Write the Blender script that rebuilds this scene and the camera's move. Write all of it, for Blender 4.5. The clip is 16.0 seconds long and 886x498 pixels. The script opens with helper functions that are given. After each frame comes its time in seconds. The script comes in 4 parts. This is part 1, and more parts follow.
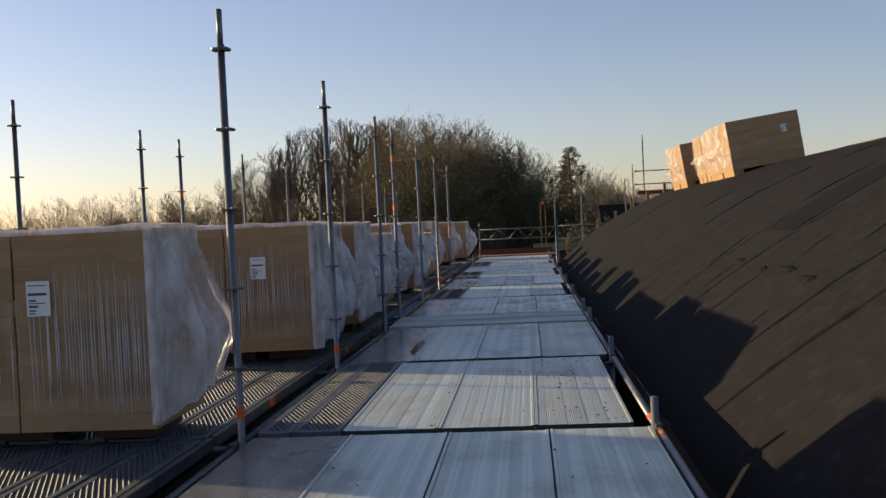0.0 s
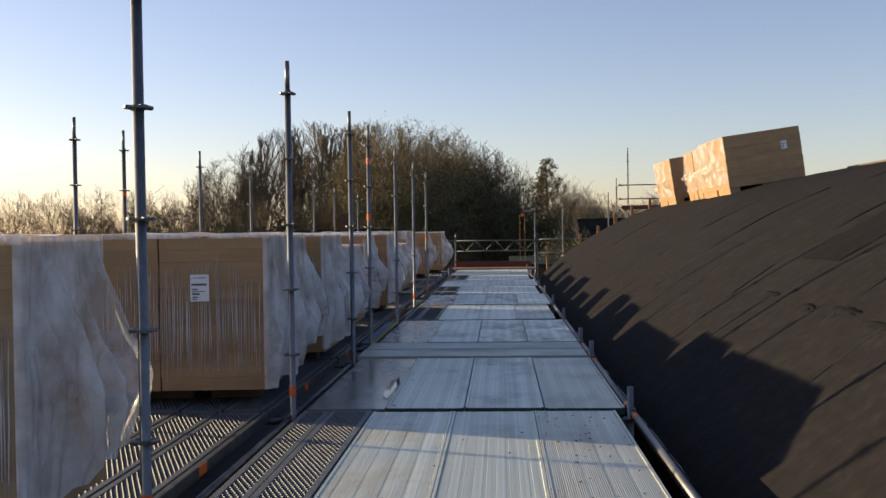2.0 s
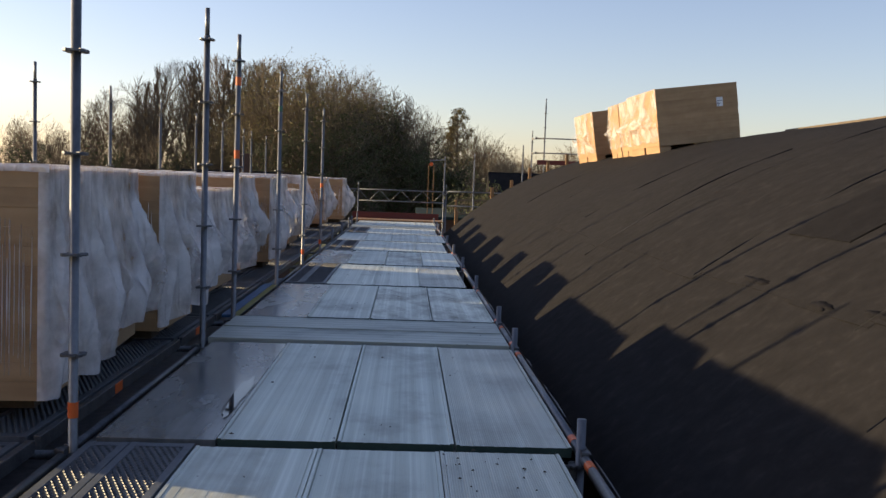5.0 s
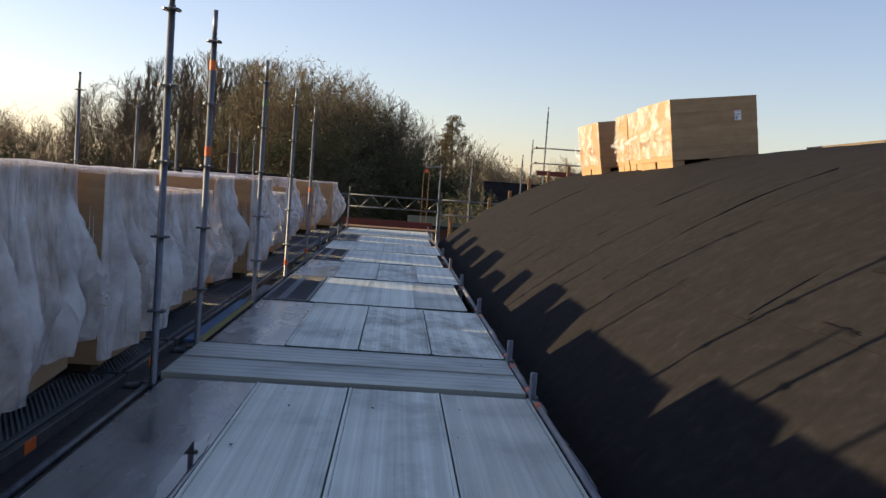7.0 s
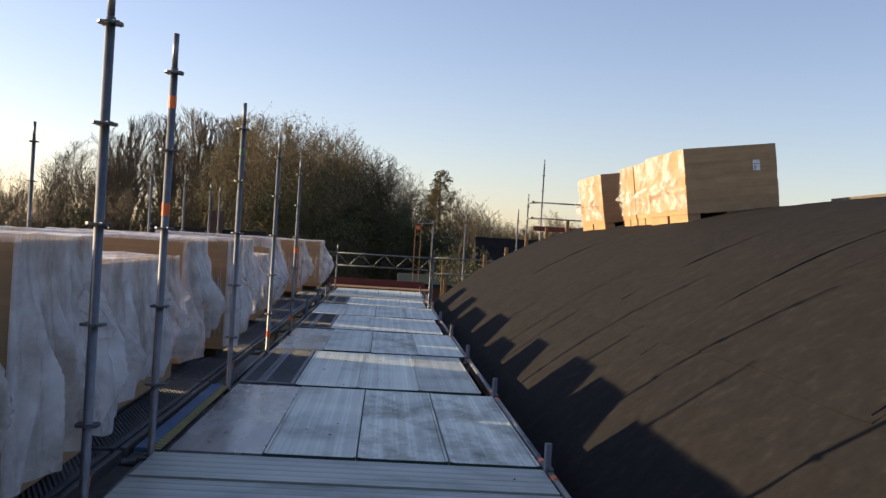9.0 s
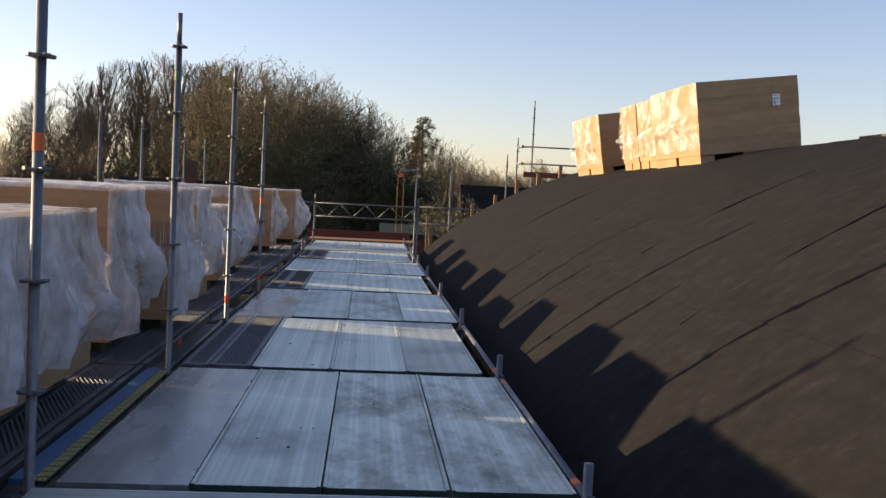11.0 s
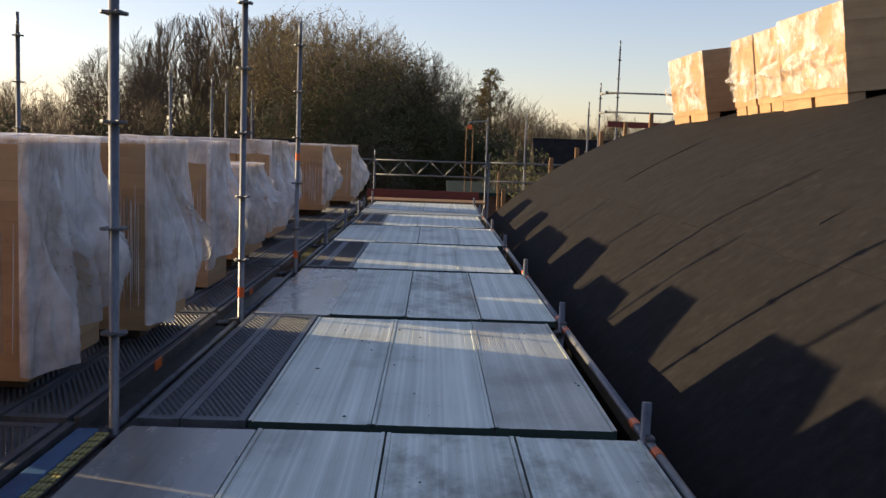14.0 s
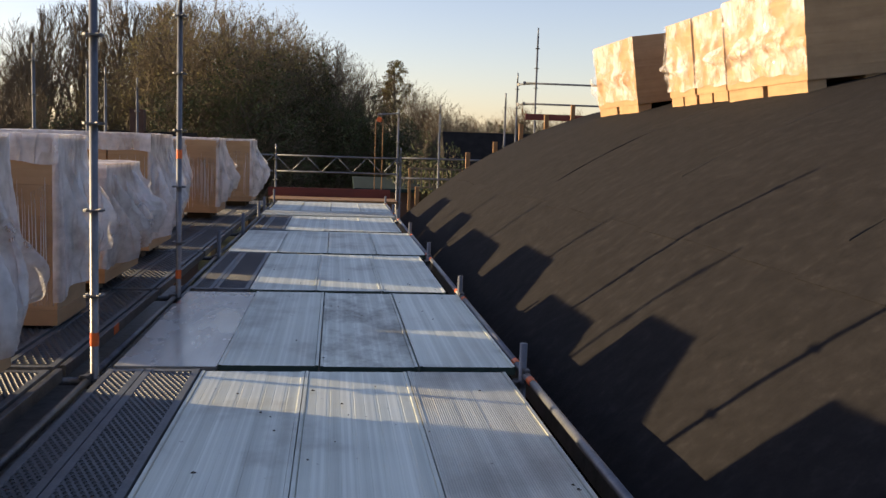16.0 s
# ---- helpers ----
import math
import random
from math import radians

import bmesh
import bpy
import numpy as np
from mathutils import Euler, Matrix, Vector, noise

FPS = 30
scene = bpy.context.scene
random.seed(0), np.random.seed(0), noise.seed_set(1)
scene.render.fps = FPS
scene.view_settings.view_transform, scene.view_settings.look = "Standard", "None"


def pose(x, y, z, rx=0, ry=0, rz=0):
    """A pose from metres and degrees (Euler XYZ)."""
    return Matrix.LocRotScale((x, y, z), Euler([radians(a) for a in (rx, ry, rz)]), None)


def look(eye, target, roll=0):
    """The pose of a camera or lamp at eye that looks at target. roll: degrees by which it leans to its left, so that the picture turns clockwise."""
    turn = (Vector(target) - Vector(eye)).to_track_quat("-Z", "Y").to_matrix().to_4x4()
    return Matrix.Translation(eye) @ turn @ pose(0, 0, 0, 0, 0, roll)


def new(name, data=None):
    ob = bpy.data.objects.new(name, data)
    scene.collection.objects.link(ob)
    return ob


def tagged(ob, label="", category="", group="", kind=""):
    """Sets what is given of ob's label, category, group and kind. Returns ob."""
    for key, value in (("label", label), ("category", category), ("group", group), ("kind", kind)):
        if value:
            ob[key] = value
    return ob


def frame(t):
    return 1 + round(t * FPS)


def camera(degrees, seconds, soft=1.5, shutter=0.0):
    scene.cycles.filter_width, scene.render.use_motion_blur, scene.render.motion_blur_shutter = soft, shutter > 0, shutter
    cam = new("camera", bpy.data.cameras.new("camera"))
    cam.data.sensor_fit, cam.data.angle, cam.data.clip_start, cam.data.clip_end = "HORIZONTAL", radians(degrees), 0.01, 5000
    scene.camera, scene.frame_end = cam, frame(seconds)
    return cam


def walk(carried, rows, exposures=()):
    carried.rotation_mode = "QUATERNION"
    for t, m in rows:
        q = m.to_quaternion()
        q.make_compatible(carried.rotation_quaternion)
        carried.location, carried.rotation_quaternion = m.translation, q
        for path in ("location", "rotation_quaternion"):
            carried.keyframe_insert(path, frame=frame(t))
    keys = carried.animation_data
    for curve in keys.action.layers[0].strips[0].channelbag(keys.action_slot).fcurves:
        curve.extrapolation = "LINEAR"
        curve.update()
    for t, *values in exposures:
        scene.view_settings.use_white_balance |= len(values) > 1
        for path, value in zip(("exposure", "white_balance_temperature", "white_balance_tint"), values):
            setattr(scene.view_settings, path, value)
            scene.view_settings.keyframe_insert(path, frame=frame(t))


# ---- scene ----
cam = camera(49.4, 16.0)
PATH = [
    (0, (1.856, -0.151, 1.264), (1.678, 1.84, 1.216), -2.7),
    (0.5, (1.742, 0.345, 1.301), (1.636, 2.338, 1.166), -2.5),
    (1, (1.627, 0.747, 1.308), (1.627, 2.746, 1.23), -2.0),
    (1.5, (1.636, 1.103, 1.31), (1.673, 3.102, 1.279), -2.9),
    (2, (1.603, 1.516, 1.351), (1.485, 3.512, 1.317), -0.8),
    (2.5, (1.542, 1.919, 1.326), (1.45, 3.914, 1.206), -0.3),
    (3, (1.521, 2.235, 1.328), (1.495, 4.23, 1.188), -0.5),
    (3.5, (1.577, 2.684, 1.341), (1.518, 4.674, 1.155), 0.4),
    (4, (1.583, 3.189, 1.327), (1.564, 5.181, 1.154), -0.6),
    (4.5, (1.615, 3.576, 1.356), (1.68, 5.569, 1.203), 0.7),
    (4.7, (1.639, 3.747, 1.35), (1.715, 5.741, 1.209), 1.4),
    (6.8, (1.573, 5.24, 1.385), (1.659, 7.234, 1.256), 3.5),
    (7, (1.56, 5.393, 1.371), (1.66, 7.387, 1.25), 4.1),
    (7.5, (1.488, 5.797, 1.369), (1.601, 7.79, 1.255), 3.5),
    (8, (1.492, 6.106, 1.381), (1.61, 8.101, 1.3), 3.7),
    (8.5, (1.479, 6.551, 1.425), (1.56, 8.548, 1.331), 4.4),
    (9, (1.416, 7.012, 1.422), (1.537, 9.009, 1.417), 3.5),
    (9.2, (1.429, 7.185, 1.428), (1.571, 9.18, 1.402), 3.3),
    (11.3, (1.482, 9.162, 1.379), (1.652, 11.152, 1.27), 2.6),
    (11.5, (1.497, 9.36, 1.353), (1.667, 11.351, 1.268), 2.1),
    (12, (1.529, 9.827, 1.386), (1.701, 11.818, 1.306), 2.2),
    (12.5, (1.562, 10.38, 1.397), (1.646, 12.377, 1.328), 2.1),
    (13, (1.528, 10.891, 1.377), (1.609, 12.888, 1.297), 1.9),
    (13.5, (1.484, 11.308, 1.34), (1.558, 13.303, 1.218), 1.9),
    (14, (1.495, 11.809, 1.354), (1.522, 13.798, 1.149), 2.0),
    (14.5, (1.453, 12.197, 1.383), (1.55, 14.184, 1.184), 1.8),
    (15, (1.456, 12.674, 1.392), (1.561, 14.668, 1.292), 1.4),
    (15.5, (1.391, 13.165, 1.38), (1.521, 15.155, 1.225), 3.2),
    (16, (1.387, 13.659, 1.363), (1.613, 15.635, 1.152), 1.9),
]
walk(cam, [(t, look(e, g, r)) for t, e, g, r in PATH],
     [(0.0, 0.34, 8220, 31), (0.6, 0.55, 8220, 31), (1.9, 0.60, 8220, 31), (2.6, 0.48, 8220, 31), (3.6, 0.50, 8220, 31), (4.5, 0.72, 8220, 31), (8.0, 0.78, 8220, 31), (12.5, 0.85, 8320, 33), (14.5, 0.76, 8570, 33), (16.0, 0.86, 8620, 34)])

# ---- world, sun, exposure ----
SUN_DIR = Vector((-1.0, 0.33, 0.267)).normalized()
world = bpy.data.worlds.new("sky")
scene.world = world
world.use_nodes = True
wn = world.node_tree.nodes
sky = wn.new("ShaderNodeTexSky")
sky.sky_type = "NISHITA"
sky.sun_disc = False
sky.sun_elevation = math.asin(SUN_DIR.z)
sky.sun_rotation = math.atan2(SUN_DIR.x, SUN_DIR.y)
sky.air_density, sky.dust_density, sky.ozone_density = 1.0, 0.6, 3.7
wn["Background"].inputs["Strength"].default_value = 0.136
world.node_tree.links.new(sky.outputs[0], wn["Background"].inputs["Color"])
sun_data = bpy.data.lights.new("sun", "SUN")
sun_data.energy, sun_data.angle, sun_data.color = 4.5, radians(0.6), (1.0, 0.965, 0.63)
sun = new("sun", sun_data)
sun.matrix_world = look(SUN_DIR * 50, (0, 0, 0))

# ---- materials ----


def material(name, rough=0.6, metal=0.0):
    m = bpy.data.materials.new(name)
    m.use_nodes = True
    nt = m.node_tree
    b = nt.nodes["Principled BSDF"]
    b.inputs["Roughness"].default_value, b.inputs["Metallic"].default_value = rough, metal
    return m, nt, b


def node(nt, kind, **sockets):
    n = nt.nodes.new("ShaderNode" + kind)
    for k, v in sockets.items():
        n.inputs[k.replace("_", " ")].default_value = v
    return n


def coords(nt, scale=(1, 1, 1), shift_random=0.0):
    """Object coordinates, scaled, moved by the object's own random number."""
    tc = nt.nodes.new("ShaderNodeTexCoord")
    mp = nt.nodes.new("ShaderNodeMapping")
    mp.inputs["Scale"].default_value = scale
    nt.links.new(tc.outputs["Object"], mp.inputs["Vector"])
    if shift_random:
        oi = nt.nodes.new("ShaderNodeObjectInfo")
        mul = nt.nodes.new("ShaderNodeMath")
        mul.operation = "MULTIPLY"
        mul.inputs[1].default_value = shift_random
        nt.links.new(oi.outputs["Random"], mul.inputs[0])
        nt.links.new(mul.outputs[0], mp.inputs["Location"])
    return mp.outputs["Vector"]


def noise_tex(nt, vec, scale, detail=4.0, rough=0.55):
    n = node(nt, "TexNoise", Scale=scale, Detail=detail, Roughness=rough)
    nt.links.new(vec, n.inputs["Vector"])
    return n.outputs["Fac"]


def ramp(nt, fac, *stops):
    r = nt.nodes.new("ShaderNodeValToRGB")
    els = r.color_ramp.elements
    while len(els) < len(stops):
        els.new(0.5)
    for e, (p, c) in zip(els, stops):
        e.position = p
        e.color = (*c, 1) if len(c) == 3 else c
    nt.links.new(fac, r.inputs[0])
    return r.outputs["Color"]


def mix(nt, fac, a, b, how="MIX"):
    n = nt.nodes.new("ShaderNodeMix")
    n.data_type, n.blend_type = "RGBA", how
    for sock, v in ((n.inputs[0], fac), (n.inputs[6], a), (n.inputs[7], b)):
        if isinstance(v, (int, float)):
            sock.default_value = v
        elif isinstance(v, tuple):
            sock.default_value = (*v, 1)
        else:
            nt.links.new(v, sock)
    return n.outputs[2]


def bump(nt, b, height, strength=0.3, distance=0.01):
    n = node(nt, "Bump", Strength=strength, Distance=distance)
    nt.links.new(height, n.inputs["Height"])
    nt.links.new(n.outputs[0], b.inputs["Normal"])


def grey(v):
    return (v, v, v)


def rough_from(nt, b, fac, lo, hi):
    nt.links.new(ramp(nt, fac, (0.3, grey(lo)), (0.7, grey(hi))), b.inputs["Roughness"])


def simple(name, dark, light, scale, rough, metal=0.0, bump_size=0.0, stretch=(1, 1, 1), shift=3.0):
    m, nt, b = material(name, rough, metal)
    v = coords(nt, stretch, shift)
    f = noise_tex(nt, v, scale, 6, 0.6)
    g = noise_tex(nt, v, scale * 9, 3, 0.6)
    c = ramp(nt, f, (0.3, dark), (0.7, light))
    c = mix(nt, 0.35, c, ramp(nt, g, (0.35, dark), (0.65, light)))
    nt.links.new(c, b.inputs["Base Color"])
    if bump_size:
        bump(nt, b, g, 0.5, bump_size)
    return m


GALV = simple("galvanised_steel", (0.115, 0.125, 0.135), (0.235, 0.248, 0.26), 6, 0.5, 0.8, 0.001, (1, 1, 0.4))
SHEET = simple("dull_steel_sheet", (0.028, 0.04, 0.052), (0.072, 0.094, 0.115), 5, 0.42, 0.55, 0.001)
RAIL = simple("plank_rail_steel", (0.075, 0.09, 0.104), (0.15, 0.172, 0.19), 5, 0.55, 0.5, 0.001)
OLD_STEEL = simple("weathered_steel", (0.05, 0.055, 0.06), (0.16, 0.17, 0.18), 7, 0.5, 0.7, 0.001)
ORANGE = simple("orange_paint", (0.75, 0.10, 0.02), (0.85, 0.16, 0.03), 20, 0.5)
GREEN_TAPE = simple("green_paint", (0.02, 0.10, 0.06), (0.05, 0.18, 0.11), 20, 0.5)
RED = simple("red_board", (0.10, 0.014, 0.010), (0.18, 0.03, 0.022), 5, 0.55, 0, 0.001, (0.3, 3, 3))
WOOD = simple("raw_timber", (0.20, 0.10, 0.045), (0.36, 0.20, 0.09), 6, 0.75, 0, 0.002, (5, 5, 0.5))
BLUE = simple("blue_tarp", (0.008, 0.07, 0.16), (0.02, 0.13, 0.26), 8, 0.5)
DARKROOF = simple("dark_roof_tiles", (0.012, 0.011, 0.011), (0.026, 0.024, 0.023), 3, 0.95, 0, 0.01)
DARKROOF.node_tree.nodes["Principled BSDF"].inputs["Specular IOR Level"].default_value = 0.08
BRICK = simple("house_brick", (0.06, 0.028, 0.02), (0.12, 0.055, 0.036), 4, 0.85, 0, 0.005)
PAPER = simple("paper", (0.72, 0.74, 0.76), (0.82, 0.83, 0.84), 10, 0.6)
INK = simple("print", (0.05, 0.06, 0.09), (0.10, 0.11, 0.14), 30, 0.6)
YELLOW = simple("yellow_webbing", (0.30, 0.25, 0.08), (0.46, 0.40, 0.16), 20, 0.7)
CONCRETE = simple("render_wall", (0.25, 0.24, 0.22), (0.34, 0.33, 0.31), 2, 0.9, 0, 0.003)
GRASS = simple("rough_grass", (0.035, 0.05, 0.015), (0.09, 0.10, 0.035), 0.4, 0.95, 0, 0.05)
TEAL = simple("green_sheet_roof", (0.012, 0.024, 0.024), (0.024, 0.044, 0.044), 1.5, 0.95)
TEAL.node_tree.nodes["Principled BSDF"].inputs["Specular IOR Level"].default_value = 0.1
BARK = simple("bark", (0.08, 0.062, 0.042), (0.18, 0.138, 0.095), 1.5, 0.9)
TWIG = simple("twig", (0.085, 0.063, 0.04), (0.165, 0.122, 0.08), 2.0, 0.9)
LEAF_GREEN = simple("young_leaf", (0.13, 0.105, 0.035), (0.25, 0.20, 0.065), 0.7, 0.8)
LEAF_DARK = simple("evergreen_leaf", (0.032, 0.043, 0.014), (0.085, 0.10, 0.03), 0.7, 0.8)


def alu_material(stained=False, dim=0.0, ribbed=False):
    m, nt, b = material("aluminium_deck", 0.4, 0.72)
    streak = noise_tex(nt, coords(nt, (9, 0.06, 1), 7.0), 1.5, 3, 0.5)
    fine = noise_tex(nt, coords(nt, (60, 0.4, 1), 5.0), 3.0, 3, 0.6)
    dirt = noise_tex(nt, coords(nt, (1, 0.7, 1), 11.0), 1.7, 7, 0.62)
    spots = noise_tex(nt, coords(nt, (1, 1, 1), 9.0), 22, 3, 0.5)
    c = ramp(nt, streak, (0.40, (0.51, 0.565, 0.49)), (0.45, (0.60, 0.66, 0.575)), (0.55, (0.63, 0.69, 0.60)), (0.59, (0.75, 0.81, 0.72)))
    land = node(nt, "TexWave", Scale=2.55, Distortion=0.0, Phase_Offset=0.6)
    land.bands_direction = "X"
    nt.links.new(coords(nt), land.inputs["Vector"])
    c = mix(nt, 0.5, c, ramp(nt, land.outputs["Fac"], (0.44, (0.48, 0.53, 0.465)), (0.50, (0.58, 0.635, 0.56)), (0.72, (0.62, 0.675, 0.60)), (0.80, (0.75, 0.80, 0.72)), (0.90, (0.75, 0.80, 0.72)), (0.97, (0.58, 0.63, 0.56))))
    c = mix(nt, 0.15, c, ramp(nt, fine, (0.35, grey(0.35)), (0.65, grey(0.75))))
    c = mix(nt, ramp(nt, dirt, (0.53, grey(0)), (0.80, grey(0.7))), c, (0.22, 0.20, 0.17))
    c = mix(nt, ramp(nt, spots, (0.74, grey(0)), (0.78, grey(0.8))), c, (0.08, 0.07, 0.06))
    c = mix(nt, dim, c, (0.17, 0.19, 0.19))
    if stained:
        blot = noise_tex(nt, coords(nt, (1.6, 0.8, 1)), 1.5, 8, 0.7)
        c = mix(nt, ramp(nt, blot, (0.45, grey(0)), (0.66, grey(0.8))), c, (0.075, 0.058, 0.048))
    if ribbed:
        rib = node(nt, "TexWave", Scale=27.0, Distortion=0.0)
        rib.bands_direction = "X"
        nt.links.new(coords(nt), rib.inputs["Vector"])
        c = mix(nt, 0.3, c, (0.46, 0.44, 0.39))
        c = mix(nt, ramp(nt, rib.outputs["Fac"], (0.1, grey(0.25)), (0.4, grey(0))), c, (0.14, 0.13, 0.12))
        bump(nt, b, rib.outputs["Fac"], 0.5, 0.003)
    nt.links.new(c, b.inputs["Base Color"])
    rough_from(nt, b, dirt, 0.36, 0.62)
    if not ribbed:
        bump(nt, b, fine, 0.25, 0.002)
    return m


def plate_material(lo, hi):
    m, nt, b = material("wet_resin_panel", 0.22)
    v = coords(nt, (1.4, 0.5, 1), 5.0)
    dirt = noise_tex(nt, v, 2.0, 6, 0.6)
    streak = noise_tex(nt, coords(nt, (8, 0.2, 1), 7.0), 2.2, 5, 0.65)
    c = ramp(nt, dirt, (0.35, (lo * 0.95, lo, lo * 0.95)), (0.65, (hi * 0.95, hi, hi * 0.94)))
    c = mix(nt, 0.35, c, ramp(nt, streak, (0.3, grey(lo)), (0.7, grey(hi * 1.15))))
    nt.links.new(c, b.inputs["Base Color"])
    rough_from(nt, b, dirt, 0.12, 0.38)
    b.inputs["Metallic"].default_value = 0.3
    return m


def felt_material(name="roofing_felt", fresh=0.0):
    m, nt, b = material(name, 0.9)
    big = noise_tex(nt, coords(nt, (1, 1, 1), 5.0), 0.5, 6, 0.6)
    grain = noise_tex(nt, coords(nt), 260, 2, 0.7)
    streak = noise_tex(nt, coords(nt, (0.5, 3.0, 0.5), 5.0), 1.6, 5, 0.6)
    c = ramp(nt, big, (0.3, (0.0138, 0.0137, 0.0152)), (0.7, (0.0252, 0.0247, 0.0268)))
    c = mix(nt, 0.35, c, ramp(nt, streak, (0.35, (0.0124, 0.0122, 0.0134)), (0.7, (0.0295, 0.0282, 0.0300))))
    mottle = noise_tex(nt, coords(nt, (1, 1, 1), 9.0), 7, 7, 0.72)
    c = mix(nt, 0.6, c, ramp(nt, mottle, (0.32, (0.0061, 0.0057, 0.0068)), (0.55, (0.0190, 0.0178, 0.0197)), (0.72, (0.044, 0.0415, 0.043))))
    c = mix(nt, 0.3, c, ramp(nt, grain, (0.3, grey(0.007)), (0.7, (0.037, 0.036, 0.033))))
    c = mix(nt, fresh, c, (0.006, 0.006, 0.007))
    nt.links.new(c, b.inputs["Base Color"])
    b.inputs["Specular IOR Level"].default_value = 0.04
    bump(nt, b, mix(nt, 0.3, big, grain), 0.6, 0.01)
    return m


def cardboard_material():
    m, nt, b = material("cardboard", 0.75)
    v = coords(nt, (0.6, 0.6, 9), 3.0)
    band = noise_tex(nt, v, 1.2, 4, 0.5)
    spots = noise_tex(nt, coords(nt, (1, 1, 1), 3.0), 4, 5, 0.6)
    c = ramp(nt, band, (0.3, (0.31, 0.171, 0.085)), (0.7, (0.475, 0.282, 0.146)))
    c = mix(nt, 0.35, c, ramp(nt, spots, (0.35, (0.32, 0.18, 0.085)), (0.65, (0.48, 0.295, 0.155))))
    nt.links.new(c, b.inputs["Base Color"])
    bump(nt, b, mix(nt, 0.3, band, spots), 0.7, 0.014)
    return m


def film_material(name, clear, wrinkle, density, edge=(0.40, 0.60), cloud=0.5, gloss=0.3, crumple=0.5):
    """Stretch film: white where it lies in many layers and for glare on the roof packs, clear where single."""
    m, nt, b = material(name, gloss)
    b.inputs["Base Color"].default_value = (0.86, 0.83, 0.81, 1)
    v = coords(nt, wrinkle, 4.0)
    f = noise_tex(nt, v, density, 5, 0.6)
    g = noise_tex(nt, coords(nt, (1, 1, 1), 4.0), 2.5, 5, 0.6)
    warp = nt.nodes.new("ShaderNodeVectorMath")
    warp.operation = "MULTIPLY_ADD"
    soft = node(nt, "TexNoise", Scale=3.0, Detail=3.0)
    plain = coords(nt, (1, 1, 0.3), 4.0)
    nt.links.new(plain, soft.inputs["Vector"])
    nt.links.new(soft.outputs["Color"], warp.inputs[0])
    warp.inputs[1].default_value = (0.35, 0.35, 0.35)
    nt.links.new(plain, warp.inputs[2])
    crease = node(nt, "TexVoronoi", Scale=6.5)
    crease.feature = "DISTANCE_TO_EDGE"
    nt.links.new(warp.outputs[0], crease.inputs["Vector"])
    ridge = ramp(nt, crease.outputs["Distance"], (0.0, grey(1)), (0.09, grey(0.35)), (0.3, grey(0)))
    bump(nt, b, mix(nt, crumple, f, ridge), 1.0, 0.03)
    tr = nt.nodes.new("ShaderNodeBsdfTransparent")
    tl = node(nt, "BsdfTranslucent", Color=(0.86, 0.83, 0.81, 1))
    m1 = nt.nodes.new("ShaderNodeMixShader")
    m1.inputs[0].default_value = 0.12
    nt.links.new(b.outputs[0], m1.inputs[1])
    nt.links.new(tl.outputs[0], m1.inputs[2])
    m2 = nt.nodes.new("ShaderNodeMixShader")
    fac = mix(nt, cloud, f, g)
    lo, hi = clear
    nt.links.new(ramp(nt, fac, (edge[0], grey(hi)), (edge[1], grey(lo))), m2.inputs[0])
    nt.links.new(m1.outputs[0], m2.inputs[1])
    nt.links.new(tr.outputs[0], m2.inputs[2])
    out = nt.nodes["Material Output"]
    nt.links.new(m2.outputs[0], out.inputs[0])
    return m


BRIGHT = simple("bright_galvanised", (0.085, 0.092, 0.096), (0.16, 0.168, 0.17), 9, 0.6, 0.75)
WATER = material("water", 0.03)[0]
WATER.node_tree.nodes["Principled BSDF"].inputs["Base Color"].default_value = (0.03, 0.03, 0.03, 1)
ALU, ALU_STAINED, ALU_DULL, ALU_RIB = alu_material(), alu_material(True), alu_material(dim=0.38), alu_material(ribbed=True)
END_PAINT = simple("dark_green_paint", (0.012, 0.034, 0.026), (0.03, 0.07, 0.052), 12, 0.7)
LITTER = simple("leaf_litter", (0.03, 0.022, 0.015), (0.08, 0.06, 0.04), 30, 0.9)
PLATE, PLATE_PALE = plate_material(0.13, 0.28), plate_material(0.22, 0.36)
FELT, FELT_FRESH = felt_material(), felt_material("fresh_felt", 0.45)
CARD = cardboard_material()
FILM = film_material("white_film", (0.20, 0.74), (3.0, 3.0, 1.0), 1.4, (0.38, 0.60), 0.75)
PLEAT = film_material("gathered_film", (0.0, 0.35), (5.0, 5.0, 2.2), 2.0, (0.42, 0.62), 0.7)
OLD_WOOD = simple("grey_timber", (0.09, 0.07, 0.05), (0.16, 0.125, 0.09), 6, 0.85, 0, 0.002)
# Pallet wood darkened to carry the shade beneath the packs.
FOOT = simple("shade_dark_pallet_wood", (0.05, 0.035, 0.022), (0.11, 0.075, 0.045), 8, 0.85)
BITUMEN = simple("bitumen_bleed", (0.004, 0.004, 0.004), (0.010, 0.010, 0.009), 9, 0.6)
WRAP = film_material("clear_wrap", (0.70, 0.99), (85, 85, 0.03), 1.0, (0.52, 0.62), 0.22, crumple=0.0)
# Large white clumps paint the sun glare on the roof pack ends.
SHINY = film_material("loose_film_white_glare", (0.35, 0.95), (0.9, 0.9, 0.8), 1.0, (0.42, 0.60), 0.85, 0.16, 0.7)

# ---- mesh helpers ----


def part(name, bm, mat, parent=None, label="", smooth=False):
    me = bpy.data.meshes.new(name)
    bm.to_mesh(me)
    bm.free()
    me.materials.append(mat)
    if smooth:
        me.polygons.foreach_set("use_smooth", [True] * len(me.polygons))
    ob = new(name, me)
    if parent is not None:
        ob.parent = parent
    if label:
        ob["label"] = label
    return ob


def shared(name, me, parent, m):
    ob = new(name, me)
    ob.parent = parent
    ob.matrix_basis = m
    return ob


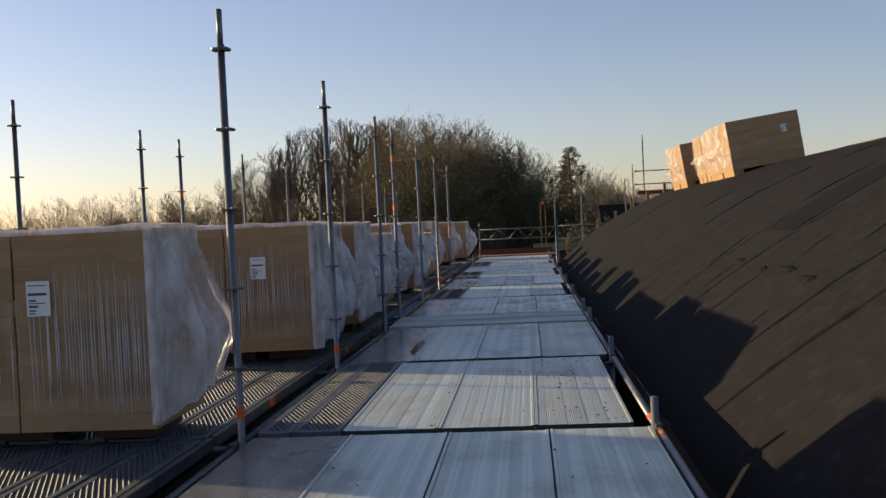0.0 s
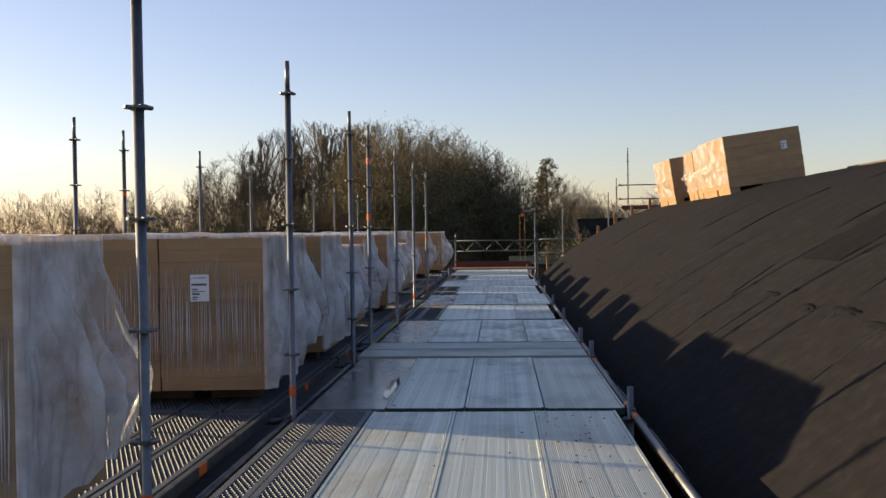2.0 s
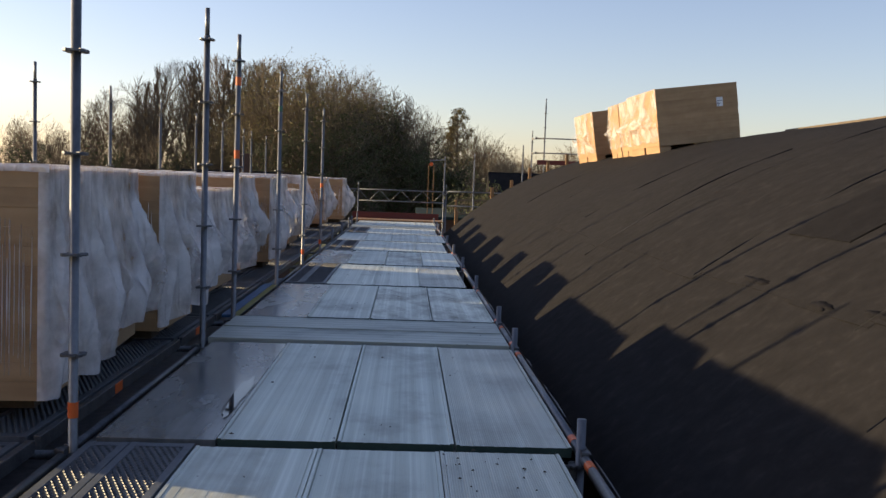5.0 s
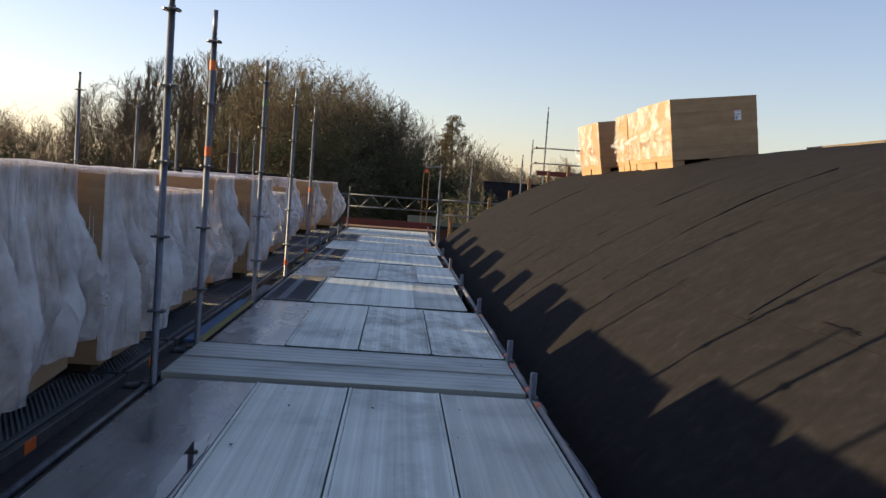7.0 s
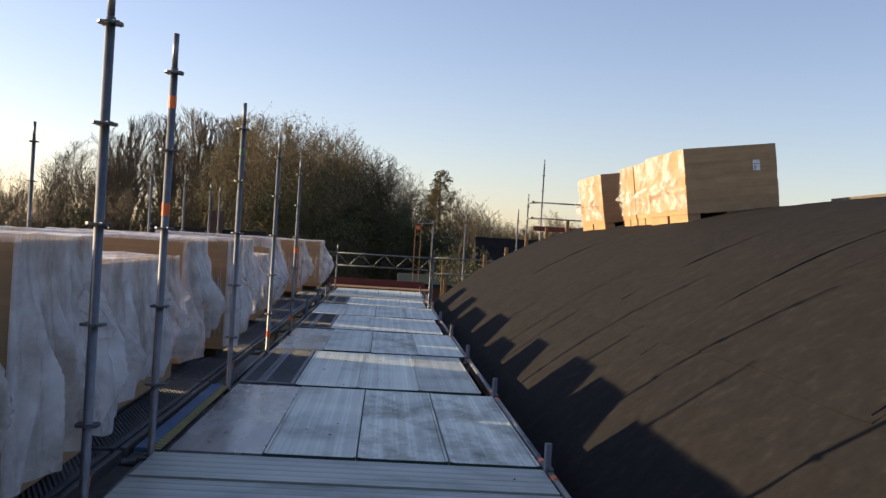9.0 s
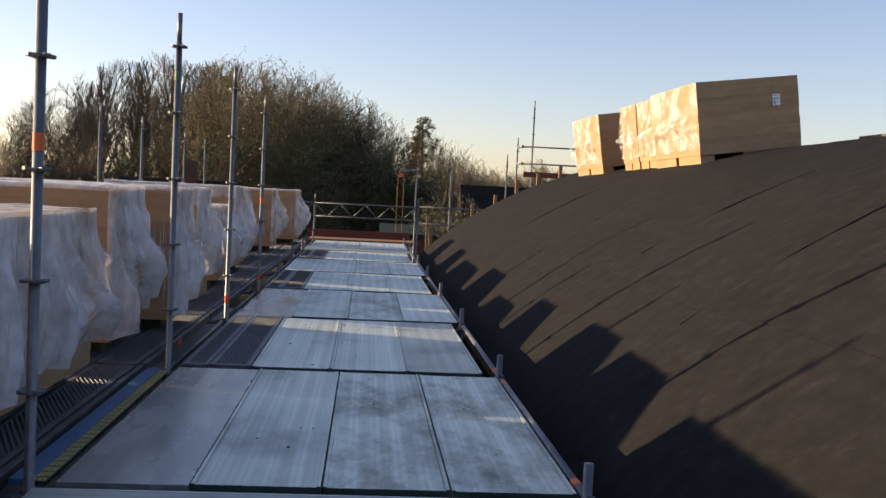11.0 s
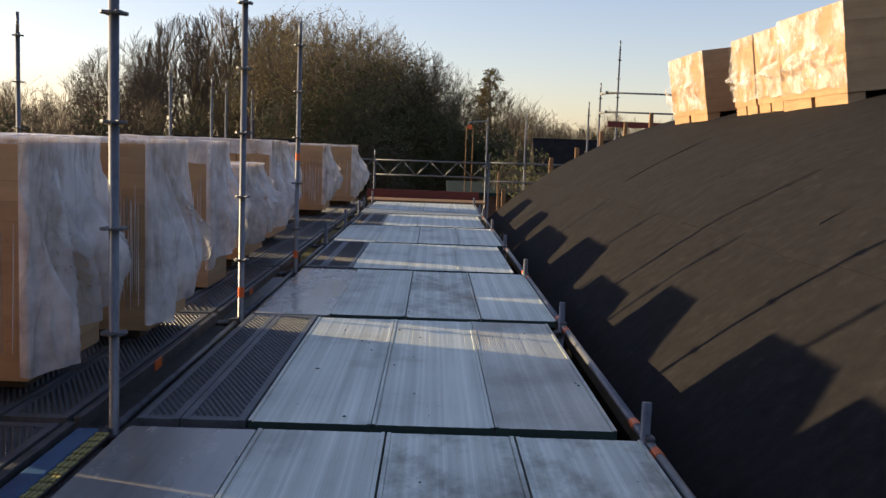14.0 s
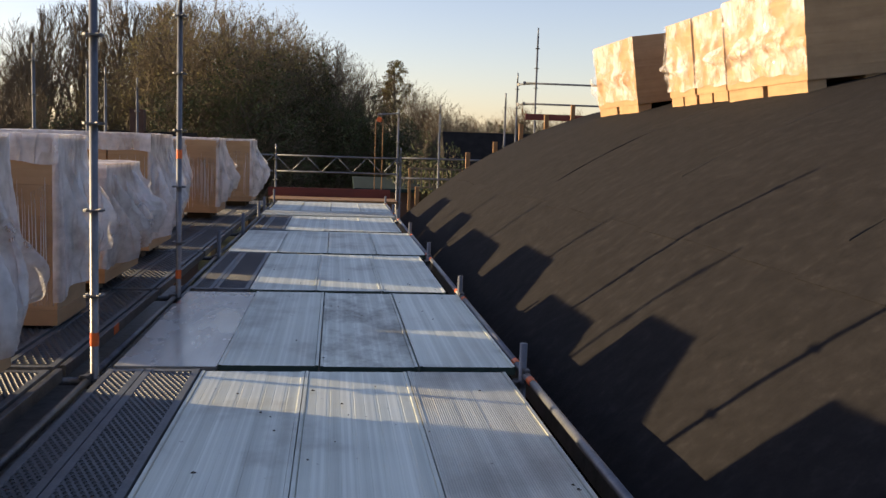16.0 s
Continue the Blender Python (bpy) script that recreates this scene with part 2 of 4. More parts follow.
def mesh_of(bm, mat, name="piece", smooth=False):
    me = bpy.data.meshes.new(name)
    bm.to_mesh(me)
    bm.free()
    me.materials.append(mat)
    if smooth:
        me.polygons.foreach_set("use_smooth", [True] * len(me.polygons))
    return me


def add_box(bm, c, s, bevel=0.0, rot=None):
    r = bmesh.ops.create_cube(bm, size=1)
    m = Matrix.Translation(c) @ (rot or Matrix()) @ Matrix.Diagonal((*s, 1))
    bmesh.ops.transform(bm, matrix=m, verts=r["verts"])
    if bevel:
        es = {e for v in r["verts"] for e in v.link_edges}
        bmesh.ops.bevel(bm, geom=list(es), offset=bevel, segments=2, profile=0.6, affect="EDGES")
    return bm


def box(c, s, bevel=0.0, rot=None):
    return add_box(bmesh.new(), c, s, bevel, rot)


def add_tube(bm, a, b, r, r2=None, n=12, caps=True):
    a, b = Vector(a), Vector(b)
    d = b - a
    g = bmesh.ops.create_cone(bm, cap_ends=caps, segments=n, radius1=r, radius2=r if r2 is None else r2, depth=d.length)
    m = Matrix.Translation((a + b) / 2) @ d.to_track_quat("Z", "Y").to_matrix().to_4x4()
    bmesh.ops.transform(bm, matrix=m, verts=g["verts"])
    return bm


def tube(a, b, r, r2=None, n=12):
    return add_tube(bmesh.new(), a, b, r, r2, n)


def thing(name, label, category, group="", kind="", at=(0, 0, 0)):
    e = new(name)
    e.location = at
    return tagged(e, label, category, group, kind)


# ---- plan ----
W = 2.57                      # walkway, axis to axis
L, T = 3.07, 1.40             # long bays, and the short cross bay
J0 = 5.75
LINES = [J0 - 3 * L, J0 - 2 * L, J0 - L, J0, J0 + L, J0 + 2 * L, J0 + 2 * L + T, J0 + 3 * L + T, J0 + 4 * L + T, J0 + 5 * L + T,
         J0 + 6 * L + T, J0 + 7 * L + T, J0 + 8 * L + T, J0 + 8 * L + 2 * T, J0 + 9 * L + 2 * T]
DECK_END = LINES[-1]
ROOF_X, ROOF_Z, ROOF_R = 10.5, -8.31, 11.0
ROOF_END, ROOF_START = 36.0, -9.0
GROUND = -5.5


def roof_z(x, r=ROOF_R):
    return ROOF_Z + math.sqrt(r * r - (ROOF_X - x) ** 2)


# ---- ground and building ----
def ground():
    bm = bmesh.new()
    n = 60
    for i in range(n + 1):
        for j in range(n + 1):
            u, v = i / n * 2 - 1, j / n * 2 - 1
            x, y = 2000 * u * abs(u) ** 1.5, 40 + 2000 * v * abs(v) ** 1.5
            d = max(0, math.hypot(x, y - 20) - 45)
            bm.verts.new((x, y, GROUND + min(1.0, d / 40) * 0.6 * noise.noise((x / 30, y / 30, 0))))
    bm.verts.ensure_lookup_table()
    for i in range(n):
        for j in range(n):
            a = i * (n + 1) + j
            bm.faces.new([bm.verts[k] for k in (a, a + n + 1, a + n + 2, a + 1)])
    return tagged(part("ground", bm, GRASS, None, "", True), "rough grass ground below the building", "ground", kind="structure")


ground()
# Felt colour here paints in the deep shade between deck and roof.
tagged(part("wall_west", box((3.25, (ROOF_START + ROOF_END) / 2, -3.15), (0.3, ROOF_END - ROOF_START, 4.7)), FELT),
       "building wall under the roof edge, coloured dark for the deep shade", "wall", kind="structure")
tagged(part("wall_east", box((17.75, (ROOF_START + ROOF_END) / 2, -3.15), (0.3, ROOF_END - ROOF_START, 4.7)), CONCRETE),
       "pale rendered building wall under the roof edge", "wall", kind="structure")


def gable(y, name):
    bm = bmesh.new()
    top = []
    for i in range(41):
        x = 3.1 + (17.9 - 3.1) * i / 40
        top.append((x, roof_z(x) - 0.06))
    for side in (-0.12, 0.12):
        vs = [bm.verts.new((x, y + side, z)) for x, z in top] + [bm.verts.new((17.9, y + side, GROUND)), bm.verts.new((3.1, y + side, GROUND))]
        bm.faces.new(vs)
    bm.verts.ensure_lookup_table()
    n = len(bm.verts) // 2
    for i in range(n):
        k = (i + 1) % n
        bm.faces.new([bm.verts[j] for j in (i, k, k + n, i + n)])
    bmesh.ops.recalc_face_normals(bm, faces=bm.faces)
    tagged(part(name, bm, CONCRETE), "pale rendered gable wall under the curved roof", "wall", kind="structure")


gable(ROOF_END - 0.2, "wall_north")
gable(ROOF_START + 0.2, "wall_south")


def felt_piece(base, name, y, w, x0, x1, lift, key, n, mat=None):
    """One length of felt laid up the slope from x0 to x1, with lapped edges that have thickness."""
    bm = bmesh.new()
    a0, a1 = math.asin((ROOF_X - x0) / ROOF_R), math.asin((ROOF_X - x1) / ROOF_R)
    cols = 6
    rows = []
    for i in range(n + 1):
        a = a0 + (a1 - a0) * i / n
        row = []
        for j in range(cols + 1):
            v = j / cols
            yy = y + v * w
            r = ROOF_R + lift + 0.006 * v + 0.012 * noise.noise((a * 14, yy * 0.9, 3.1)) + 0.007 * noise.noise((a * 40, yy * 4, 7))
            if i <= 2 and lift > 0.002:
                r += (0.010, 0.006, 0.002)[i] * max(0.0, 0.1 + noise.noise((yy * 1.7, key, 5)))
            if j in (0, cols):
                yy += 0.014 * noise.noise((a * 30, key * 5.3, j))
            row.append(bm.verts.new((ROOF_X - r * math.sin(a), yy, ROOF_Z + r * math.cos(a))))
        rows.append(row)
    for i in range(n):
        for j in range(cols):
            bm.faces.new((rows[i][j], rows[i][j + 1], rows[i + 1][j + 1], rows[i + 1][j]))
    edge = [r[cols].co.copy() for r in rows]
    foot = [v.co.copy() for v in rows[0]]
    for pts in (edge, foot):
        line, low = [bm.verts.new(p) for p in pts], []
        for p in pts:
            d = Vector((p.x - ROOF_X, 0, p.z - ROOF_Z)).normalized()
            low.append(bm.verts.new(p - d * 0.016))
        for k in range(len(line) - 1):
            bm.faces.new((line[k], line[k + 1], low[k + 1], low[k]))
    return part(name, bm, mat or FELT, base, "", True)


def bleed(base, y):
    """Bitumen squeezed out along one lap: a thin, broken, uneven dark bead up the slope."""
    bm = bmesh.new()
    prev = None
    strong = random.Random(y + 40).choice((0.012, 0.02, 0.03))
    start, span = random.Random(y).uniform(3.3, 5.0), random.Random(y + 9).uniform(1.6, 4.2)
    n = 150
    for i in range(n + 1):
        x = start + span * i / n
        w = 0.002 + strong * max(0.0, noise.noise((x * 1.1, y * 3.1, 2)) + 0.3 * noise.noise((x * 6, y, 3)))
        if x < 4.3:
            w *= 0.6
        off = 0.073 + 0.014 * noise.noise((x * 3, y * 5.3, 1))
        nx, nz = (ROOF_X - x) / ROOF_R, (roof_z(x) - ROOF_Z) / ROOF_R
        h = 0.011 + 0.012 * noise.noise((math.asin(nx) * 14, y + 0.07, 3.1))
        row = [bm.verts.new((x - nx * (h + e), y + off + k * w, roof_z(x) + nz * (h + e))) for k, e in ((-1, -0.006), (0, 0.004), (1.4, -0.012))]
        if prev:
            for k in (0, 1):
                bm.faces.new((prev[k], prev[k + 1], row[k + 1], row[k]))
        prev = row
    part("bitumen_bead", bm, BITUMEN, base, "", True)


def smear(base, y, rnd):
    """A dark smear of bitumen where the upper felt lengths lap over the lower ones."""
    bm = bmesh.new()
    x, long, wide = 4.10 + rnd.uniform(-0.04, 0.12), rnd.uniform(0.12, 0.26), rnd.uniform(0.016, 0.034)
    rim = []
    for k in range(36):
        a = k / 36 * 2 * math.pi
        r = 1 + 0.6 * noise.noise((math.cos(a) * 1.7, math.sin(a) * 1.7, y)) + 0.4 * noise.noise((math.cos(a) * 5, math.sin(a) * 5, y))
        px, py = x + wide * r * math.sin(a), y + long * r * math.cos(a)
        nx, nz = (ROOF_X - px) / ROOF_R, (roof_z(px) - ROOF_Z) / ROOF_R
        h = 0.0115 + 0.012 * noise.noise((math.asin(nx) * 14, py * 0.9, 3.1)) + 0.007 * noise.noise((math.asin(nx) * 40, py * 4, 7))
        rim.append((px - nx * h, py, roof_z(px) + nz * h))
    top = [bm.verts.new(p) for p in rim]
    mid = bm.verts.new((sum(p[0] for p in rim) / 36 - 0.001, y, sum(p[2] for p in rim) / 36 + 0.001))
    low = [bm.verts.new((a + 0.008, b, c - 0.012)) for a, b, c in rim]
    for k in range(36):
        q = (k + 1) % 36
        bm.faces.new((top[k], top[q], mid))
        bm.faces.new((top[k], low[k], low[q], top[q]))
    bmesh.ops.recalc_face_normals(bm, faces=bm.faces)
    part("bitumen_smear", bm, FELT_FRESH, base, "", True)


def roof():
    base = tagged(new("roof"), "curved barrel roof covered in dark brown mineral felt strips", "roof", kind="structure")
    y, k = ROOF_START, 0
    rnd = random.Random(3)
    while y < ROOF_END - 0.01:
        w = min(1.0, ROOF_END - y)
        xs = 4.1 + rnd.uniform(-0.04, 0.08)
        felt_piece(base, "felt_strip", y, w + 0.07, 2.88, xs + 0.1, 0.0, k, 14)
        felt_piece(base, "felt_strip", y, w + 0.07, xs, 10.6, 0.0035, k + 100, 36)
        felt_piece(base, "felt_strip", y, w + 0.07, 10.5, 18.1, 0.0, k + 200, 24)
        y += w
        k += 1
    for q in range(int(ROOF_START) + 1, int(ROOF_END)):
        if q in (6, 8, 9, 12, 15, 16, 19, 23, 27):
            bleed(base, q)
    felt_piece(base, "felt_patch", 10.5, 1.06, 4.70, 8.6, 0.012, 900, 24, FELT_FRESH)
    for y in (6.2, 8.1, 8.9, 9.7, 10.9):
        smear(base, y, rnd)
    part("roof_edge_trim", box((2.91, (ROOF_START + ROOF_END) / 2, roof_z(2.91) - 0.10), (0.06, ROOF_END - ROOF_START, 0.16), 0.008), OLD_STEEL, base)
    return base


roof()

# ---- decks ----


def alu_board_mesh(length, width=0.602, top=None):
    """Ribbed aluminium deck board: raised lips, shallow lands and grooves."""
    prof = [(-width / 2, -0.05), (-width / 2, 0.004), (-width / 2 + 0.018, 0.004), (-width / 2 + 0.022, -0.004)]
    x = -width / 2 + 0.022
    k = 0
    while x < width / 2 - 0.06:
        step = (0.055, 0.055, 0.016)[k % 3]
        x += step
        z = (0.0, 0.0, -0.001)[k % 3]
        prof += [(x - step + 0.003, z), (x - 0.003, z)]
        prof += [(x, z - 0.001)]
        k += 1
    prof += [(width / 2 - 0.022, -0.004), (width / 2 - 0.018, 0.004), (width / 2, 0.004), (width / 2, -0.05)]
    bm = bmesh.new()
    rings = [[bm.verts.new((px, py, pz)) for px, pz in prof] for py in (-length / 2, length / 2)]
    for i in range(len(prof) - 1):
        bm.faces.new((rings[0][i], rings[0][i + 1], rings[1][i + 1], rings[1][i]))
    for ring in (list(reversed(rings[0])), rings[1]):
        bm.faces.new(ring).material_index = 1
    bm.faces.new((rings[0][0], rings[1][0], rings[1][-1], rings[0][-1]))
    bmesh.ops.recalc_face_normals(bm, faces=bm.faces)
    me = mesh_of(bm, top or ALU, "aluminium_board")
    me.materials.append(END_PAINT)
    return me


def panel_mesh(length, mat, width=0.604):
    """Smooth resin-faced panel in an aluminium frame lip."""
    bm = box((0, 0, -0.028), (width, length, 0.05), 0.004)
    me = mesh_of(bm, mat, "resin_panel")
    return me


def steel_plank_mesh(length, width=0.315, nx=8, pitch=0.037):
    """Perforated steel plank: rows of bright pressed-up holes in a dull sheet, folded side rails."""
    bm = bmesh.new()
    ny = int((length - 0.12) / pitch)
    x0 = -width / 2 + 0.02
    px = (width - 0.04) / (nx + 0.5)
    y0 = -ny * pitch / 2
    sq = ((-1, -1), (1, -1), (1, 1), (-1, 1))
    for j in range(ny):
        for i in range(nx):
            cx, cy = x0 + (i + 0.5 + 0.5 * (j % 2)) * px, y0 + (j + 0.5) * pitch
            o = [bm.verts.new((cx + sx * px / 2, cy + sy * pitch / 2, 0)) for sx, sy in sq]
            mid, top = [[bm.verts.new((cx + sx * px * a, cy + sy * pitch * a, h)) for sx, sy in ((0, -1), (1, 0), (0, 1), (-1, 0))] for a, h in ((0.38, 0.0005), (0.24, 0.005))]
            for k in range(4):
                q = (k + 1) % 4
                bm.faces.new((o[k], o[q], mid[k]))
                bm.faces.new((o[q], mid[q], mid[k]))
                bm.faces.new((mid[k], mid[q], top[q], top[k])).material_index = 1
    n = len(bm.faces)
    for s in (-1, 1):
        add_box(bm, (s * (width / 2 - 0.02), 0, -0.026), (0.04, length, 0.062), 0.003)
        add_box(bm, (0, s * (length / 2 - 0.03), -0.02), (width - 0.04, 0.06, 0.044))
    bm.faces.ensure_lookup_table()
    for f in bm.faces[n:]:
        f.material_index = 2
    me = mesh_of(bm, SHEET, "steel_plank")
    me.materials.append(BRIGHT)
    me.materials.append(RAIL)
    return me


BOARD = alu_board_mesh(L - 0.135)
BOARD_STAINED = alu_board_mesh(L - 0.135, top=ALU_STAINED)
BOARD_X = alu_board_mesh(2.50, top=ALU_DULL)
PANEL, PANEL_PALE = panel_mesh(L - 0.135, PLATE), panel_mesh(L - 0.135, PLATE_PALE)
PLANK = steel_plank_mesh(L - 0.09)
PLANK_FAR = steel_plank_mesh(L - 0.09, nx=5, pitch=0.06)
PLANK_S = steel_plank_mesh(T - 0.09)
PLANK_NARROW = steel_plank_mesh(L - 0.09, 0.205, 4)
BOARD_RIB = alu_board_mesh(L - 0.135, top=ALU_RIB)

deck = tagged(new("walkway_deck"), "scaffold walkway of ribbed aluminium boards and perforated steel planks", "scaffold deck", kind="structure")
PITCH = 0.613
STEEL_BAYS, CROSS_BAYS, PLATE_BAYS = (3, 7, 9, 11, 1), (5, 12), (2, 4, 6, 8)
for i in range(len(LINES) - 1):
    ya, yb = LINES[i], LINES[i + 1]
    ym = (ya + yb) / 2
    if i in CROSS_BAYS:
        for k in (-1, 1):
            shared("aluminium_board", BOARD_X, deck, pose(W / 2, ym + k * 0.335, 0.006, 0, 0, 90))
        continue
    for c in range(4):
        x = 0.396 + c * PITCH
        lift = random.uniform(-0.002, 0.003)
        if c == 0 and i in STEEL_BAYS:
            shared("steel_plank", PLANK_NARROW, deck, pose(0.196, ym, lift))
            shared("steel_plank", PLANK if ya < 23 else PLANK_FAR, deck, pose(0.463, ym, lift + 0.002))
        elif i in STEEL_BAYS:
            me = BOARD_RIB if (i, c) in ((3, 3), (7, 3), (1, 2)) else BOARD
            shared("aluminium_board", me, deck, pose(0.932 + (c - 1) * 0.607, ym, lift, 0, 0, 180 * random.randint(0, 1)))
        elif c == 0 and i in PLATE_BAYS:
            shared("resin_panel", PANEL if i < 5 else PANEL_PALE, deck, pose(x, ym, lift))
        else:
            me = BOARD_STAINED if (i, c) in ((8, 2), (11, 1), (6, 2), (6, 3)) else (BOARD_RIB if (i, c) in ((6, 0), (4, 3)) else BOARD)
            shared("aluminium_board", me, deck, pose(x, ym, lift, 0, 0, 180 * random.randint(0, 1)))

side_deck = tagged(new("loading_deck"), "lower loading deck of perforated galvanised steel planks", "scaffold deck", kind="structure")
for i in range(len(LINES) - 1):
    ya, yb = LINES[i], LINES[i + 1]
    short = yb - ya < 2
    for c in range(8):
        x = -0.40 - c * 0.335
        shared("steel_plank", PLANK_S if short else (PLANK if ya < 19 else PLANK_FAR), side_deck, pose(x, (ya + yb) / 2, random.uniform(-0.004, 0.003) - 0.01))



def litter():
    """Dry leaf scraps and grit scattered on the boards."""
    rnd = random.Random(17)
    bm = bmesh.new()
    for n in range(190):
        x, y, a = rnd.uniform(0.75, 2.45), rnd.uniform(-2, 24), rnd.uniform(0, 3.14)
        if n > 130:
            x, y = rnd.uniform(1.86, 2.42), rnd.uniform(5.9, 8.8)
        r = rnd.uniform(0.002, 0.008)
        vs = []
        for k in range(6):
            t = a + k * math.pi / 3
            q = r * rnd.uniform(0.5, 1.4)
            vs.append(bm.verts.new((x + q * math.cos(t) * 1.6, y + q * math.sin(t) * 1.3, 0.007)))
        top = bm.verts.new((x, y, 0.012 + r * 0.4))
        for k in range(6):
            bm.faces.new((vs[k], vs[(k + 1) % 6], top))
    tagged(part("leaf_litter", bm, LITTER), "dry leaf scraps and grit on the aluminium boards", "leaf litter", kind="stuff")


litter()


def puddle(x, y, length, width, seed):
    """Rain water lying along the low edge of a panel."""
    bm = bmesh.new()
    rim = []
    for k in range(40):
        a = k / 40 * 2 * math.pi
        c, q = math.cos(a), math.sin(a)
        r = 1 + 0.55 * noise.noise((c * 1.6, q * 1.6, seed)) + 0.25 * noise.noise((c * 5, q * 5, seed))
        rim.append(bm.verts.new((x + min(0.5, c * r * 0.5) * width, y + q * r * length / 2, 0.0036)))
    bm.faces.new(rim)
    edge = [(v.co.x, v.co.y) for v in rim]
    low = [bm.verts.new((a, b, 0.001)) for a, b in edge]
    for k in range(40):
        bm.faces.new((rim[k], low[k], low[(k + 1) % 40], rim[(k + 1) % 40]))
    tagged(part("puddle", bm, WATER), "thin puddle of rain water on the resin panel", "puddle")


puddle(0.645, 9.95, 0.95, 0.09, 3)

# ---- scaffold frame ----


def rosette_mesh():
    bm = bmesh.new()
    add_tube(bm, (0, 0, -0.005), (0, 0, 0.005), 0.062, None, 16)
    for k in range(4):
        a = k * math.pi / 2 + math.pi / 4
        add_box(bm, (0.05 * math.cos(a), 0.05 * math.sin(a), 0), (0.03, 0.03, 0.016), 0.003, Matrix.Rotation(a, 4, "Z"))
    return mesh_of(bm, OLD_STEEL, "rosette")


ROSETTE = rosette_mesh()
TAPE = mesh_of(tube((0, 0, -0.04), (0, 0, 0.04), 0.0262, None, 14), ORANGE, "paint_band")
TAPE_GREEN = mesh_of(tube((0, 0, -0.035), (0, 0, 0.035), 0.0262, None, 14), GREEN_TAPE, "paint_band")


def standard(x, y, top, low=GROUND, bands=(), lean=0.0):
    """A ringlock upright with its rosettes, spigot and paint bands."""
    s = thing("scaffold_standard", "galvanised scaffold upright with ring rosettes every half metre", "scaffold pole", "scaffold uprights", at=(x, y, 0))
    spig = 0.22 if top > 1 else 0.0
    part("tube", tube((0, 0, low), (0, 0, top - spig), 0.0242, None, 16), GALV, s, "", True)
    if spig:
        part("spigot", tube((0, 0, top - spig - 0.01), (0, 0, top), 0.0185, None, 14), GALV, s, "", True)
    z = -0.07
    while z > max(low, -2.2):
        shared("rosette", ROSETTE, s, pose(0, 0, z))
        z -= 0.5
    z = 0.43
    while z < top - 0.1:
        shared("rosette", ROSETTE, s, pose(0, 0, z, 0, 0, random.uniform(-6, 6)))
        z += 0.5
    for b in bands:
        shared("paint_band", TAPE, s, pose(0, 0, b))
    s.rotation_euler = (radians(lean * 0.6), radians(lean), 0)
    return s


for i, y in enumerate(LINES):
    if i <= 9:
        post = standard(0, y, 2.68, bands=((0.16,), (0.16,), (0.16,), (0.15,), (0.15,), (), (1.55 if i == 6 else 0.2, 2.24) if i == 6 else (), (), (0.17,), (1.22, 0.14))[i], lean=(0, 0, 0, -0.15, -0.1, -0.2, 0.1, 0.0, 0.1, 0.15)[i])
        if i == 7:
            shared("paint_band", TAPE_GREEN, post, pose(0, 0, 2.21))
    else:
        standard(0, y, 0.26)
    standard(W, y, 0.17)
    if i > 1:
        standard(-3.06, y, 2.68, bands=(1.9,) if i == 6 else (), lean=random.uniform(-0.3, 0.3))


def ledger(a, b, label="galvanised scaffold tube between the uprights", band=None, r=0.0242, mat=None):
    a, b = Vector(a), Vector(b)
    g = thing("scaffold_ledger", label, "scaffold tube", "scaffold ledgers", at=a)
    d = b - a
    u = d.normalized()
    part("tube", tube(u * 0.05, d - u * 0.05, r, None, 12), mat or GALV, g, "", True)
    for p, s in ((u * 0.05, 1), (d - u * 0.05, -1)):
        rot = u.to_track_quat("X", "Z").to_matrix().to_4x4()
        part("wedge_head", box(p, (0.07, 0.04, 0.08), 0.008, rot), OLD_STEEL, g)
    for t in band or ():
        part("paint_band", tube(u * (t - 0.05), u * (t + 0.05), r + 0.002, None, 12), ORANGE, g)
    return g


for i in range(len(LINES) - 1):
    ya, yb = LINES[i], LINES[i + 1]
    ledger((W + 0.012, ya, -0.02), (W + 0.012, yb, -0.02), band=(0.28, yb - ya - 0.22))
    ledger((-0.03, ya, -0.07), (-0.03, yb, -0.07), mat=OLD_STEEL)
    rail = thing("deck_rail", "dark steel deck edge rail between loading deck and walkway", "scaffold rail", "deck edge rails", at=(-0.19, ya, 0))
    part("channel", box((0, (yb - ya) / 2, -0.035), (0.04, yb - ya - 0.08, 0.075), 0.006), OLD_STEEL, rail)
    if i in (2, 3, 4, 5, 7, 8):
        part("paint_mark", box((0.021, (yb - ya) * 0.44, -0.03), (0.006, 0.15, 0.062), 0.002), ORANGE, rail)
for i, y in enumerate(LINES):
    ledger((0, y, -0.11), (W, y, -0.11), "dark steel transom carrying the deck boards", mat=OLD_STEEL)
    ledger((-3.06, y, -0.085), (0, y, -0.085), "dark steel transom carrying the deck boards", mat=OLD_STEEL)
# Added sheet, never in view: stops low sun from passing beneath the decks.
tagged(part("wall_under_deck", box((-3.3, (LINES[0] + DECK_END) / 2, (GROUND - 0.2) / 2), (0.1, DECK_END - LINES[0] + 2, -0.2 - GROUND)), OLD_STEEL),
       "added dark sheet, unseen, blocking low sun below the scaffold decks", "wall", kind="structure")
# Made-up floor that fills the view through the gaps with darkness.
under = tagged(part("lower_deck", box((-0.25, (LINES[0] + DECK_END) / 2, -2.05), (5.6, DECK_END - LINES[0], 0.05)), OLD_STEEL), "weathered steel sheet added below the decks to keep the gaps dark", "scaffold deck", kind="structure")

# ---- wrapped insulation packs on the loading deck ----


